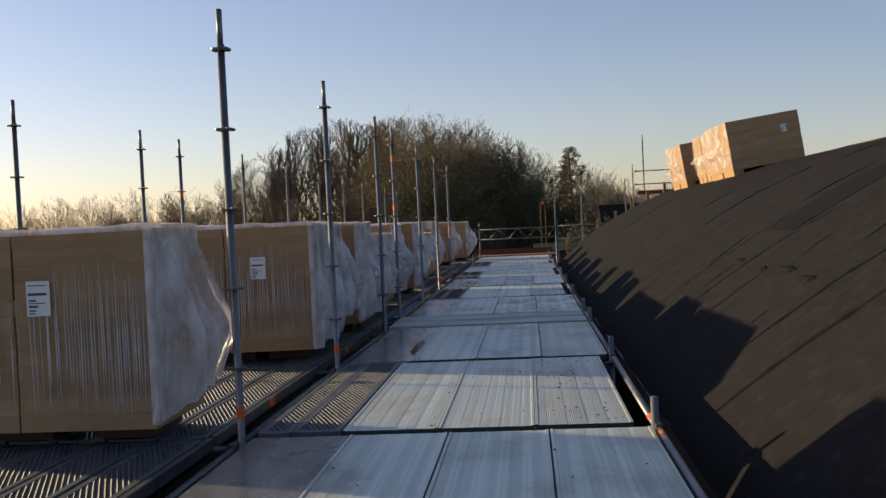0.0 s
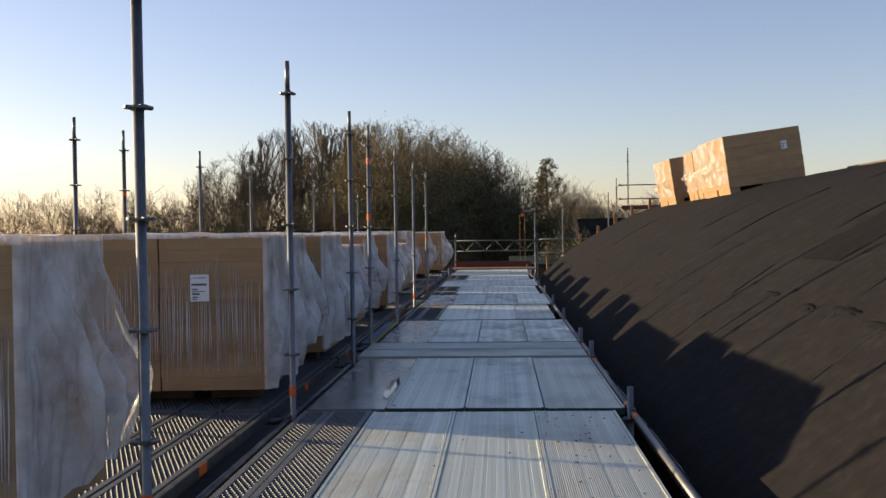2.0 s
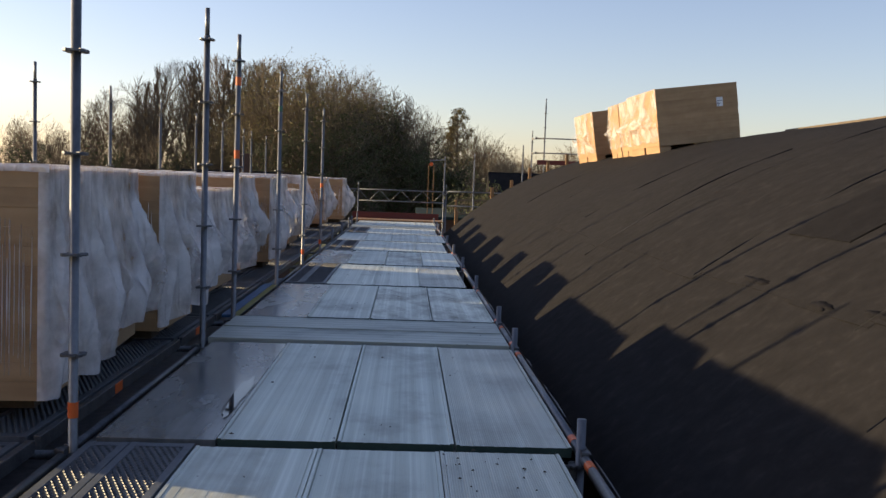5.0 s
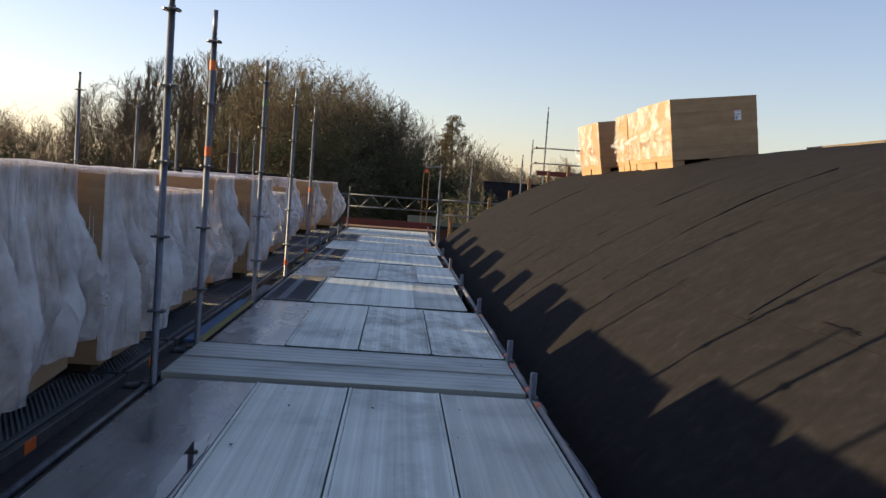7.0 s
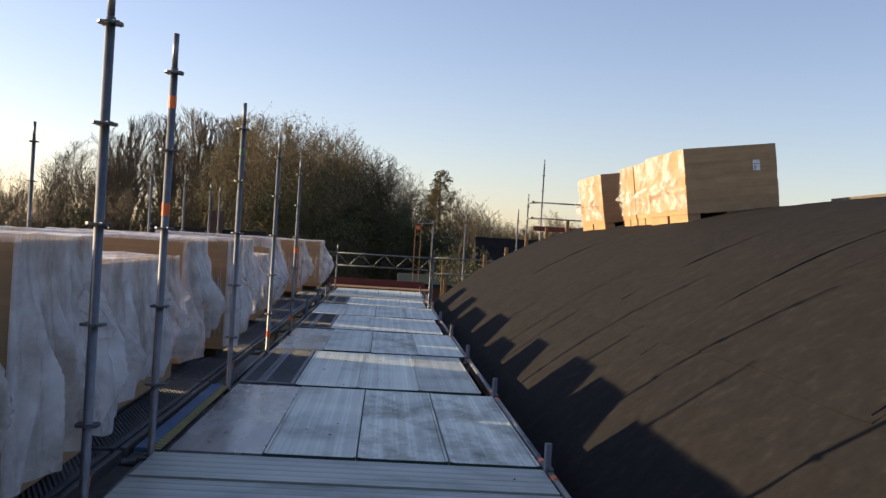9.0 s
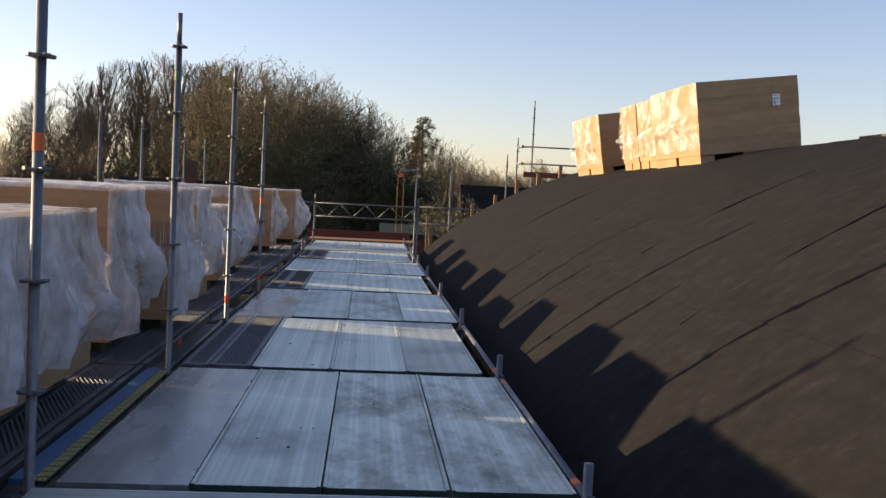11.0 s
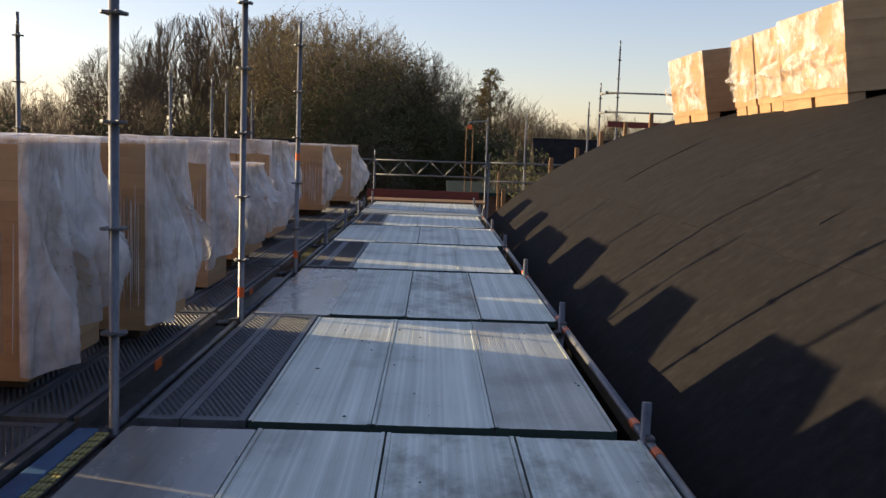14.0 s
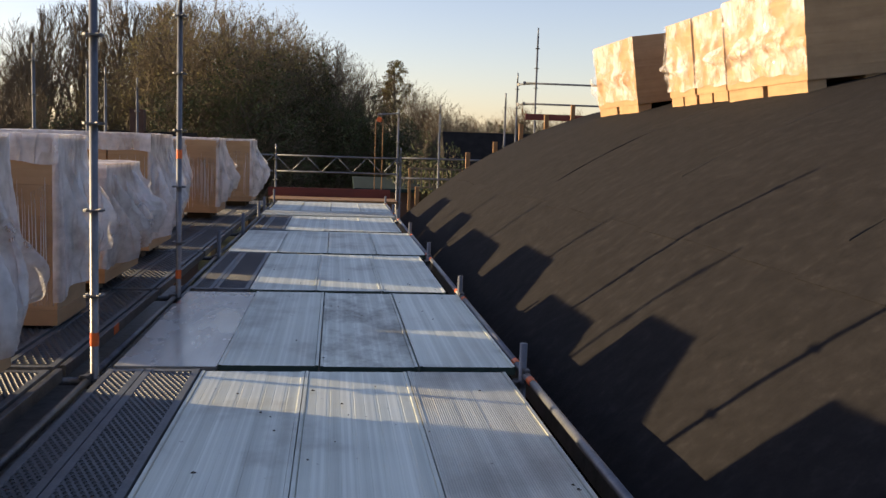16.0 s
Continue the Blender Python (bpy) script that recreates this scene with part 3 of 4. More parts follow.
def boards(parent, w, d, h, at, seed, bands=12):
    """A stack of insulation boards, each a little out of line."""
    rnd = random.Random(seed)
    hb = h / bands
    me = mesh_of(box((0, 0, 0), (w, d, hb), 0.003), CARD, "insulation_board")
    for i in range(bands):
        shared("insulation_board", me, parent, pose(at[0] + rnd.uniform(-0.004, 0.004), at[1] + rnd.uniform(-0.003, 0.003), at[2] + hb * (i + 0.5), 0, 0, 180 * rnd.randint(0, 1)))


def drape_bm(front, back, xr, ztop, zlow, seed, bulge, lap=0.12, knot=0.0, climb=0.34):
    """Loose film over the side of a pack: tight along the top and the front corner, then
    pulled into straight creases that open towards a flared, slanting hem at the back."""
    rnd = random.Random(seed * 31)
    bm = bmesh.new()
    nu, nv = (150, 130) if front < 14 else (100, 90)
    depth = back - front
    length = lap + depth - 0.015
    folds = []
    for k in range(6):
        c = lap + depth * (0.02 + 0.18 * k + rnd.uniform(-0.06, 0.06))
        folds.append((c, rnd.uniform(-0.25, 0.6) * depth ** 0.5, rnd.uniform(0.08, 0.17) + 0.2 * bulge, rnd.uniform(0.04, 0.10), rnd.uniform(0.05, 0.3), rnd.uniform(0.25, 0.75)))
    if lap > 0.25:
        folds.append((lap * 0.5, 0.3, bulge * 0.7, 0.16, 0.12, 0.5))
    ks, kv = lap + depth * rnd.uniform(0.45, 0.8), rnd.uniform(0.55, 0.72)
    crest = rnd.uniform(0.70, 0.82)
    reach = 1.1 * bulge + rnd.uniform(0.04, 0.10)
    grid = []
    for i in range(nu + 1):
        s = i / nu * length
        t = max(0.0, (s - lap) / depth)
        hem = zlow + climb * t ** 1.3 + 0.10 * abs(noise.noise((s * 1.6, seed * 3.1, 0.5))) + 0.03 * noise.noise((s * 9, seed, 2))
        row = []
        for j in range(nv + 1):
            v = j / nv                     # 0 at the top, 1 at the hem
            z = ztop + (hem - ztop) * v
            w = s + 0.025 * noise.noise((s * 3, v * 3, seed + 3))
            out = 0.0
            for c, slope, amp, wide, apex, skew in folds:
                d = max(0.0, v - apex)
                if d > 0:
                    e = (w - c - slope * d) / (wide * (0.35 + 1.6 * d))
                    q = 1 - (e / (2 * skew) if e > 0 else -e / (2 - 2 * skew))
                    out = max(out, amp * min(1.0, d * 2.0) * max(0.0, q))
            rise = min(1.0, max(0.0, (v - 0.12) / (crest - 0.12)))
            fall = max(0.0, (v - crest) / (1 - crest))
            out += reach * (0.10 + 0.90 * t) * (rise ** 1.1 - 0.7 * fall ** 1.2)
            near = min(1.0, v * 3 + 0.15)
            cell = noise.voronoi((w * 4.6 + seed * 3.7, v * 1.7 - w * 0.9, seed * 1.3))[0]
            out += 0.032 * near * (0.42 - cell[0]) * (0.5 + 0.8 * rise)
            seam = max(0.0, 1 - (cell[1] - cell[0]) / 0.22)
            out += 0.016 * near * seam * max(0.0, 0.35 + noise.noise((w * 2.1, v * 2.3, seed * 5.1)))
            fine = noise.voronoi((w * 13 + seed, v * 9, seed * 2.1))[0]
            out += 0.008 * near * (0.4 - fine[0])
            if knot:
                q = max(0.0, 1 - math.hypot((v - kv) / 0.2, (s - ks) / 0.30))
                out += knot * q * (0.7 + 1.0 * (0.5 - noise.voronoi((s * 8, v * 8, seed))[0][0]))
            out = max(out, 0.0) + 0.012
            if s < lap:
                k = s / lap
                lift = out * (0.9 if lap > 0.15 else 0.25) * math.sin(math.pi * min(1, 0.15 + 0.5 * k)) * min(1, v * 3)
                p = (xr - lap + s + 0.4 * out * k * k * v, front - 0.012 - lift, z)
            else:
                side = min(1.0, (s - lap) / 0.16)
                p = (xr + 0.004 + 0.012 + (out - 0.012) * (0.12 + 0.88 * side), front + (s - lap) - 0.014 * (1 - side) + 0.10 * v * abs(noise.noise((s * 1.6, v * 2, seed + 9))) * side * (0.4 - t), z)
            row.append(bm.verts.new(p))
        grid.append(row)
    for i in range(nu):
        for j in range(nv):
            bm.faces.new((grid[i][j], grid[i][j + 1], grid[i + 1][j + 1], grid[i + 1][j]))
    return bm


def cap_bm(x0, x1, y0, y1, z, seed, skirt=0.10):
    """Film over the top, with a short wavy skirt over the front edge."""
    bm = bmesh.new()
    nx, ny = 40, 22
    g = []
    for j in range(-3, ny + 1):
        row = []
        for i in range(nx + 1):
            x = x0 + (x1 - x0) * i / nx
            w = noise.noise((x * 5, j * 0.25, seed)) * 0.012 + noise.noise((x * 1.6, j * 0.12, seed + 4)) * 0.014
            if j >= 0:
                p = (x, y0 - 0.012 + (y1 - y0 + 0.03) * j / ny, z + 0.016 + w)
            else:
                k = -j / 3
                p = (x, y0 - 0.016 - 0.01 * k * abs(noise.noise((x * 9, k, seed))), z + 0.010 + w * (1 - k) - skirt * k * (0.8 + 0.25 * abs(noise.noise((x * 2.5, seed, 1)))))
            row.append(bm.verts.new(p))
        g.append(row)
    for a, b in zip(g, g[1:]):
        for i in range(nx):
            bm.faces.new((a[i], a[i + 1], b[i + 1], b[i]))
    return bm


def wrap_bm(x0, x1, y, z0, z1, seed):
    """Tight clear film across the front face, rippled in upright pleats."""
    bm = bmesh.new()
    nx, nz = 90, 10
    g = []
    for j in range(nz + 1):
        row = []
        for i in range(nx + 1):
            x = x0 + (x1 - x0) * i / nx
            top = z1 + 0.16 * noise.noise((x * 2.2, seed, 1.5))
            z = z0 + (top - z0) * j / nz
            a = 0.004 * noise.noise((x * 34 + 0.4 * j / nz, j * 0.12, seed)) * (1 if j < nz * 0.75 else 0.3)
            row.append(bm.verts.new((x, y - 0.009 + a, z)))
        g.append(row)
    for a, b in zip(g, g[1:]):
        for i in range(nx):
            bm.faces.new((a[i], a[i + 1], b[i + 1], b[i]))
    return bm


def pleats_bm(x0, x1, y, seed, reach):
    """Thin upright gathers of film standing proud of the front face."""
    rnd = random.Random(seed * 7 + 1)
    bm = bmesh.new()
    x = x0 + 0.03
    while x < x1 - 0.02:
        dens = noise.noise((x * 2.3, seed, 4.5))
        za = 0.30 + 0.10 * noise.noise((x * 3, seed, 1)) + rnd.uniform(-0.12, 0.14)
        zb = reach + 0.12 * noise.noise((x * 2, seed, 7)) + rnd.uniform(-0.22, 0.06)
        if zb - za > 0.08 and rnd.random() < 0.82 + dens:
            lean, w = rnd.uniform(-0.012, 0.012), rnd.uniform(0.0018, 0.0048)
            rows = []
            for k in range(6):
                f = k / 5
                ww = w * math.sin(math.pi * (0.06 + 0.88 * f))
                xx = x + lean * f + rnd.uniform(-0.0015, 0.0015)
                z = za + (zb - za) * f
                rows.append([bm.verts.new(p) for p in ((xx - ww, y - 0.014, z), (xx, y - 0.018 - ww, z), (xx + ww, y - 0.014, z))])
            for a, b in zip(rows, rows[1:]):
                for k in (0, 1):
                    bm.faces.new((a[k], a[k + 1], b[k + 1], b[k]))
        x += rnd.uniform(0.009, 0.026)
    return bm


def label_parts(parent, x, z, y, seed, w=0.15, h=0.215):
    """A delivery sheet with rows of unreadable print."""
    sheet = part("label", box((x, y, z), (w, 0.003, h), 0.0008), PAPER, parent, "white printed paper sheet")
    bm = bmesh.new()
    rnd = random.Random(seed)
    for k, (zz, ww, hh) in enumerate(((0.38, 0.8, 0.006), (0.13, 0.80, 0.016), (-0.05, 0.3, 0.012), (-0.13, 0.7, 0.006), (-0.22, 0.4, 0.014), (-0.34, 0.3, 0.010), (-0.42, 0.25, 0.008))):
        add_box(bm, (x - w * (0.86 - ww) / 2 * 0.9, y - 0.0022, z + zz * h), (w * ww, 0.0015, hh * h / 0.215))
    part("print", bm, INK, sheet)


def crate(front, depth, xr, ztop, seed, bulge=0.10, knot=0.0, label=0.0, full=False, split=0.87, wide=2.05, hem=0.18, climb=0.34, skirt=0.04, yaw=0.0, feet=0.11, name="white film draped over its side"):
    lab = "cardboard-coloured insulation pack on pallet feet, %s" % name
    c = thing("insulation_pack", lab, "wrapped pallet", "wrapped pallets on the loading deck")
    z0 = feet
    h = ztop - z0 - 0.02
    back = front + depth
    xl = xr - wide
    xm = xr - split
    for (a, b), sd in zip(((xm + 0.006, xr), (xl, xm - 0.006)), (seed, seed + 50)):
        boards(c, b - a, depth, h, ((a + b) / 2, (front + back) / 2, z0), sd)
    for fx in (xr - 0.34, (xr + xl) / 2, xl + 0.25):
        for fy in (front + 0.42, back - 0.2):
            part("pallet_foot", box((fx, fy, feet / 2), (0.40, 0.24, feet + 0.002), 0.006), FOOT, c)
    tagged(part("gathered_film", pleats_bm(xl, xr - 0.03, front, seed, ztop - 0.30), PLEAT, c), "thin upright gathers of clear film", kind="stuff")
    part("stretch_wrap", wrap_bm(xl, xr - 0.02, front, z0 + 0.14, ztop - 0.34, seed), WRAP, c, "clear stretch film with upright pleats", True)
    part("film_drape", drape_bm(front, back, xr, ztop, hem, seed, bulge, 0.2 if full else 0.015 + 0.01 * (seed % 3), knot, climb), FILM, c, "loose crumpled white plastic film", True)
    part("film_cap", cap_bm(xl, xr + 0.02, front, back, ztop - 0.015, seed, 0.13 if full else skirt), FILM, c, "white plastic film cover", True)
    if label:
        label_parts(c, xr - label, 0.935, front - 0.022, seed)
    corner = Vector((xr, front, 0))
    c.matrix_basis = Matrix.Translation(corner) @ Matrix.Rotation(radians(yaw), 4, "Z") @ Matrix.Translation(-corner)
    return c


crate(5.50, 0.85, -0.44, 1.36, 1, 0.03, 0.10, 0.70, hem=0.13, climb=0.16)
crate(9.14, 2.28, -0.26, 1.37, 2, 0.05, 0.07, 0.54, hem=0.10, climb=0.2, wide=1.75, yaw=4.0)
crate(11.54, 1.14, -0.26, 1.36, 3, 0.075, 0.05, hem=0.12)
crate(13.00, 2.76, -0.42, 1.20, 4, 0.05, 0.12, full=True, hem=0.10, climb=0.22, name="almost wholly under loose white film")
crate(16.62, 1.04, -0.52, 1.35, 5, 0.05, 0.08, hem=0.12, wide=2.45)
crate(18.03, 0.95, -0.33, 1.36, 6, 0.02, 0.04, hem=0.12)
crate(20.60, 0.78, -0.53, 1.36, 7, 0.05, 0.05, split=0.45, wide=2.45, skirt=0.22, feet=0.02)
crate(22.05, 1.40, -0.54, 1.12, 8, 0.12, 0.14, full=True, split=0.45, name="almost wholly under loose white film")
crate(24.55, 1.45, -0.64, 1.40, 9, 0.09, 0.08, split=0.45, skirt=0.22)
# Added pack hidden behind its neighbour; its bulk keeps sun off the far bays.
crate(27.00, 2.40, -1.00, 1.36, 12, 0.04, 0.0, split=0.45)
crate(30.40, 1.2, -0.60, 1.38, 10, 0.06, 0.08)
crate(33.80, 1.2, -0.32, 1.38, 11, 0.06, 0.05)

# ---- packs on the roof ----


def roof_crate(y, depth, seed, label=False, x=7.15, length=1.85, h=1.25, yaw=0.0, split=False, ease=5.0):
    """A pack set across the slope; local x runs up the roof."""
    c = thing("roof_pack", "cardboard-coloured insulation pack on battens lying on the sloping felt roof", "wrapped pallet", "wrapped pallets on the roof")
    xm = x + length / 2
    tilt = math.atan((ROOF_X - xm) / (roof_z(xm) - ROOF_Z))
    z = roof_z(xm) - 0.04
    c.matrix_basis = Matrix.Translation((xm, y, z)) @ Matrix.Rotation(radians(ease) - tilt, 4, "Y") @ Matrix.Rotation(radians(yaw), 4, "Z")
    n = 2 if split else 1
    for k in range(n):
        d = depth / n - (0.09 if split else 0.02)
        boards(c, length, d, h, (0, depth * (k + 0.5) / n, 0.07), seed + k, 9)
        for fy in (0.25, 0.77):
            for fx, fh in ((-length / 2 + 0.14, 0.20), (0, 0.13), (length / 2 - 0.14, 0.13)):
                part("batten", box((fx, depth * k / n + d * fy, 0.08 - fh / 2), (0.26, 0.46 * d, fh), 0.012), CARD, c)
    bm = bmesh.new()
    nu, nv = 50, 36
    g = []
    for i in range(nu + 1):
        row = []
        for j in range(nv + 1):
            u, v = i / nu, j / nv
            yy = -0.02 + (depth + 0.04) * u
            zz = 0.17 + (h - 0.11) * v + 0.08 * noise.noise((u * 5, seed, 3)) * (1 - v)
            cr = abs(noise.noise((u * 3.5, v * 3, seed))) + 0.4 * abs(noise.noise((u * 9, v * 8, seed + 2)))
            bunch = math.exp(-((v - 0.36 - 0.08 * noise.noise((u * 3, seed, 8))) / 0.13) ** 2)
            far = max(0.0, (u - 0.55) / 0.45)
            out = 0.012 + 0.05 * cr * (1 - v) ** 0.5 + (0.16 + 0.22 * far) * cr * bunch
            yy += far ** 3 * bunch * 0.22 * (0.5 + noise.noise((v * 9, seed, 2)))
            row.append(bm.verts.new((-length / 2 - out, yy, zz)))
        g.append(row)
    for i in range(nu):
        for j in range(nv):
            bm.faces.new((g[i][j], g[i + 1][j], g[i + 1][j + 1], g[i][j + 1]))
    part("film_end", bm, SHINY, c, "loose shiny clear film with white clumps for the glare", True)
    if label:
        label_parts(c, length / 2 - 0.42, 0.92, -0.006, seed, 0.14, 0.2)
    return c


roof_crate(25.15, 2.2, 21, True, yaw=3)
roof_crate(27.62, 2.4, 23, split=True, yaw=1, h=1.22, x=7.16)
roof_crate(31.30, 2.4, 25, yaw=2, x=6.97)

# a low stack of timber lying along the crown of the roof
kerb = thing("timber_stack", "low stack of raw timber lying on the felt roof crown", "timber beam", at=(9.9, 21.5, roof_z(9.9)))
for k in range(3):
    part("beam", box((0.12 * k, 0, 0.04 + 0.01 * k), (0.115, 6.8 - 0.3 * k, 0.14), 0.008), OLD_WOOD, kerb)

# ---- far end of the walkway ----
END = DECK_END
platform = thing("end_platform", "red-edged timber platform across the end of the walkway", "scaffold deck", at=(1.36, END + 0.75, 0))
for k in range(5):
    part("plank", box((0, -0.55 + k * 0.25, 0.02), (3.0, 0.235, 0.045), 0.004), WOOD, platform)
part("toe_board", box((-0.1, 0.72, 0.14), (3.0, 0.035, 0.22), 0.004), RED, platform, "dark red toe board")
GY = END + 1.5


def guard(x0, x1, y, z0, z1):
    g = thing("lattice_guardrail", "galvanised lattice guardrail with diagonal braces", "guardrail", "guardrails", at=(x0, y, 0))
    w = x1 - x0
    for z in (z0, z1):
        part("rail", tube((0, 0, z), (w, 0, z), 0.022, None, 10), GALV, g, "", True)
    n = max(2, int(w / 0.37))
    for i in range(n):
        a, b = w * i / n, w * (i + 1) / n
        za, zb = (z0, z1) if i % 2 else (z1, z0)
        part("brace", tube((a, 0, za), (b, 0, zb), 0.011, None, 8), GALV, g, "", True)
    return g


guard(-0.06, 2.92, GY, 0.64, 1.03)
guard(-3.2, -0.12, GY, 0.64, 1.03)
for x, top in ((-0.06, 1.3), (2.92, 2.25), (3.0, 1.3), (3.95, 2.4), (-3.1, 1.3)):
    standard(x, GY, top)
ledger((2.92, GY, 1.05), (5.2, GY, 1.05))
ledger((2.92, GY, 0.55), (5.2, GY, 0.55))
hoist = thing("rope_hoist", "rope hoist with orange pulley hung from a scaffold arm", "hoist", at=(2.45, GY, 0))
part("arm", tube((0.47, 0, 2.15), (-0.05, 0, 2.1), 0.02), GALV, hoist)
part("pulley", tube((0, -0.03, 1.98), (0, 0.03, 1.98), 0.065, None, 16), ORANGE, hoist, "orange pulley wheel")
for x in (-0.09, 0.09):
    part("rope", tube((x, 0, 0.2), (x, 0, 1.98), 0.012, None, 6), WOOD, hoist)

for x, top in ((3.31, 0.42), (4.48, 1.25), (5.12, 1.52), (5.72, 1.96), (6.32, 2.2), (6.95, 2.45)):
    p = thing("timber_post", "raw timber post bolted to the roof gable edge", "timber post", "timber edge posts", at=(x, ROOF_END + 0.2, 0))
    part("post", box((0, 0, top / 2 - 0.5), (0.10, 0.08, top + 1.0), 0.008), WOOD, p)

for x, y, top in ((6.45, 38.2, 4.45), (6.1, 38.9, 3.35), (5.75, 38.6, 2.8), (9.3, 38.2, 3.4)):
    standard(x, y, top)
for z in (2.53, 3.05):
    ledger((6.1, 38.2, z), (9.3, 38.2, z))
    ledger((6.45, 38.2, z), (6.1, 38.9, z))
toe = thing("toe_board", "red scaffold toe board behind the roof edge", "scaffold board", at=(6.9, 38.17, 2.2))
part("board", box((0.6, 0, 0), (2.6, 0.03, 0.16), 0.004), RED, toe)

# slatted timber frame beyond the end
# stands on its own posts
rack = thing("slatted_frame", "timber frame with upright slats beyond the platform", "timber frame", at=(4.35, 42.0, 0.1))
for z in (0.05, 0.6):
    part("rail", box((0, 0, z), (1.6, 0.05, 0.05), 0.005), OLD_WOOD, rack)
for x in (-0.78, 0.78):
    part("post", box((x, 0, (0.65 + GROUND) / 2 - 0.05), (0.08, 0.08, 0.65 - GROUND), 0.005), WOOD, rack)
for k in range(12):
    part("slat", box((-0.70 + k * 0.127, -0.04, 0.32), (0.03, 0.03, 0.58), 0.004), OLD_WOOD, rack)

# blue sheet and yellow webbing at the loading deck edge
tarp = thing("blue_edge_sheet", "blue plastic sheet edge beside the walkway boards", "plastic sheet", at=(-0.085, 14.83, 0))
part("sheet", box((0, 0, -0.022), (0.10, 2.85, 0.03), 0.006), BLUE, tarp)
web = thing("yellow_webbing", "yellow woven netting strip along the walkway edge", "netting", at=(-0.003, 14.83, -0.02))
bm = bmesh.new()
for q in range(3):
    for k in range(62):
        add_box(bm, (-0.022 + 0.022 * q, -1.38 + k * 0.045, 0.004 * (k % 2)), (0.015, 0.034, 0.006))
tagged(part("netting", bm, YELLOW, web), kind="stuff")
part("backing", box((0, 0, -0.006), (0.066, 2.8, 0.006), 0.001), OLD_STEEL, web)

# ---- houses beyond ----


def house(x, y, w, d, eave, ridge, label, chimney=None):
    h = thing("house", label, "house", "houses beyond", at=(x, y, GROUND))
    ev, rg = eave - GROUND, ridge - GROUND
    part("wall", box((0, 0, ev / 2), (w, d, ev)), BRICK, h)
    bm = bmesh.new()
    o = 0.4
    pts = [(-w / 2 - o, -d / 2 - o, ev - 0.2), (w / 2 + o, -d / 2 - o, ev - 0.2), (w / 2 + o, d / 2 + o, ev - 0.2), (-w / 2 - o, d / 2 + o, ev - 0.2), (-w / 2 - o, 0, rg), (w / 2 + o, 0, rg)]
    v = [bm.verts.new(p) for p in pts]
    for f in ((0, 1, 5, 4), (2, 3, 4, 5), (0, 4, 3), (1, 2, 5), (3, 2, 1, 0)):
        bm.faces.new([v[k] for k in f])
    r = part("roof", bm, DARKROOF, h)
    if chimney is not None:
        cb = part("chimney", box((chimney, 0, rg + 0.15), (0.62, 0.6, 1.7), 0.02), BRICK, r, "red brick chimney")
    for k in (-0.3, 0.05, 0.32):
        win = part("window", box((w * k, -d / 2 - 0.02, ev * 0.55), (1.1, 0.08, 1.2), 0.01), PAPER, h)
        part("pane", box((w * k, -d / 2 - 0.065, ev * 0.55), (0.9, 0.02, 1.0)), PLATE, win)
    return h


house(-8.2, 60.0, 5.5, 7, -1.1, 1.62, "brick house with a dark tiled roof and chimney", 0.45)
house(-19.0, 62.0, 12, 7, -1.6, 1.05, "brick house with a long dark tiled roof")
house(9.2, 54.0, 6.0, 7, -1.6, 2.0, "small building with a dark tiled roof")
shed = thing("garden_shed", "low shed with a dull green sheet roof", "shed", at=(3.9, 52.0, GROUND + 0.35))
part("wall", box((0, 0, 2.2), (3.2, 3.0, 5.1)), BRICK, shed)
part("roof", box((0, 0, 4.95), (3.6, 3.6, 0.14), 0.02, Matrix.Rotation(radians(5), 4, "X")), TEAL, shed)

# ---- trees ----


def limb(bm_data, p, d, length, r, level, rnd, spread, droop):
    """Adds a bent tapering branch and returns the points where it forks."""
    verts, faces = bm_data
    seg = 4 if level < 2 else (2 if level < 4 else 1)
    sides = 6 if level == 0 else (4 if level == 1 else 3)
    pts = []
    for k in range(seg + 1):
        t = k / seg
        rr = r * (1 - 0.72 * t)
        ax = d.orthogonal().normalized()
        ay = d.cross(ax)
        base = len(verts)
        for s in range(sides):
            a = 2 * math.pi * s / sides
            verts.append(p + ax * (rr * math.cos(a)) + ay * (rr * math.sin(a)))
        if k:
            for s in range(sides):
                q = (s + 1) % sides
                faces.append((base - sides + s, base - sides + q, base + q, base + s))
        pts.append((p.copy(), d.copy(), rr))
        if k < seg:
            d = (d + Vector((rnd.uniform(-1, 1), rnd.uniform(-1, 1), rnd.uniform(-0.6, 1) - droop)) * 0.05 * (1 + level * 0.2)).normalized()
            p = p + d * (length / seg)
    return pts


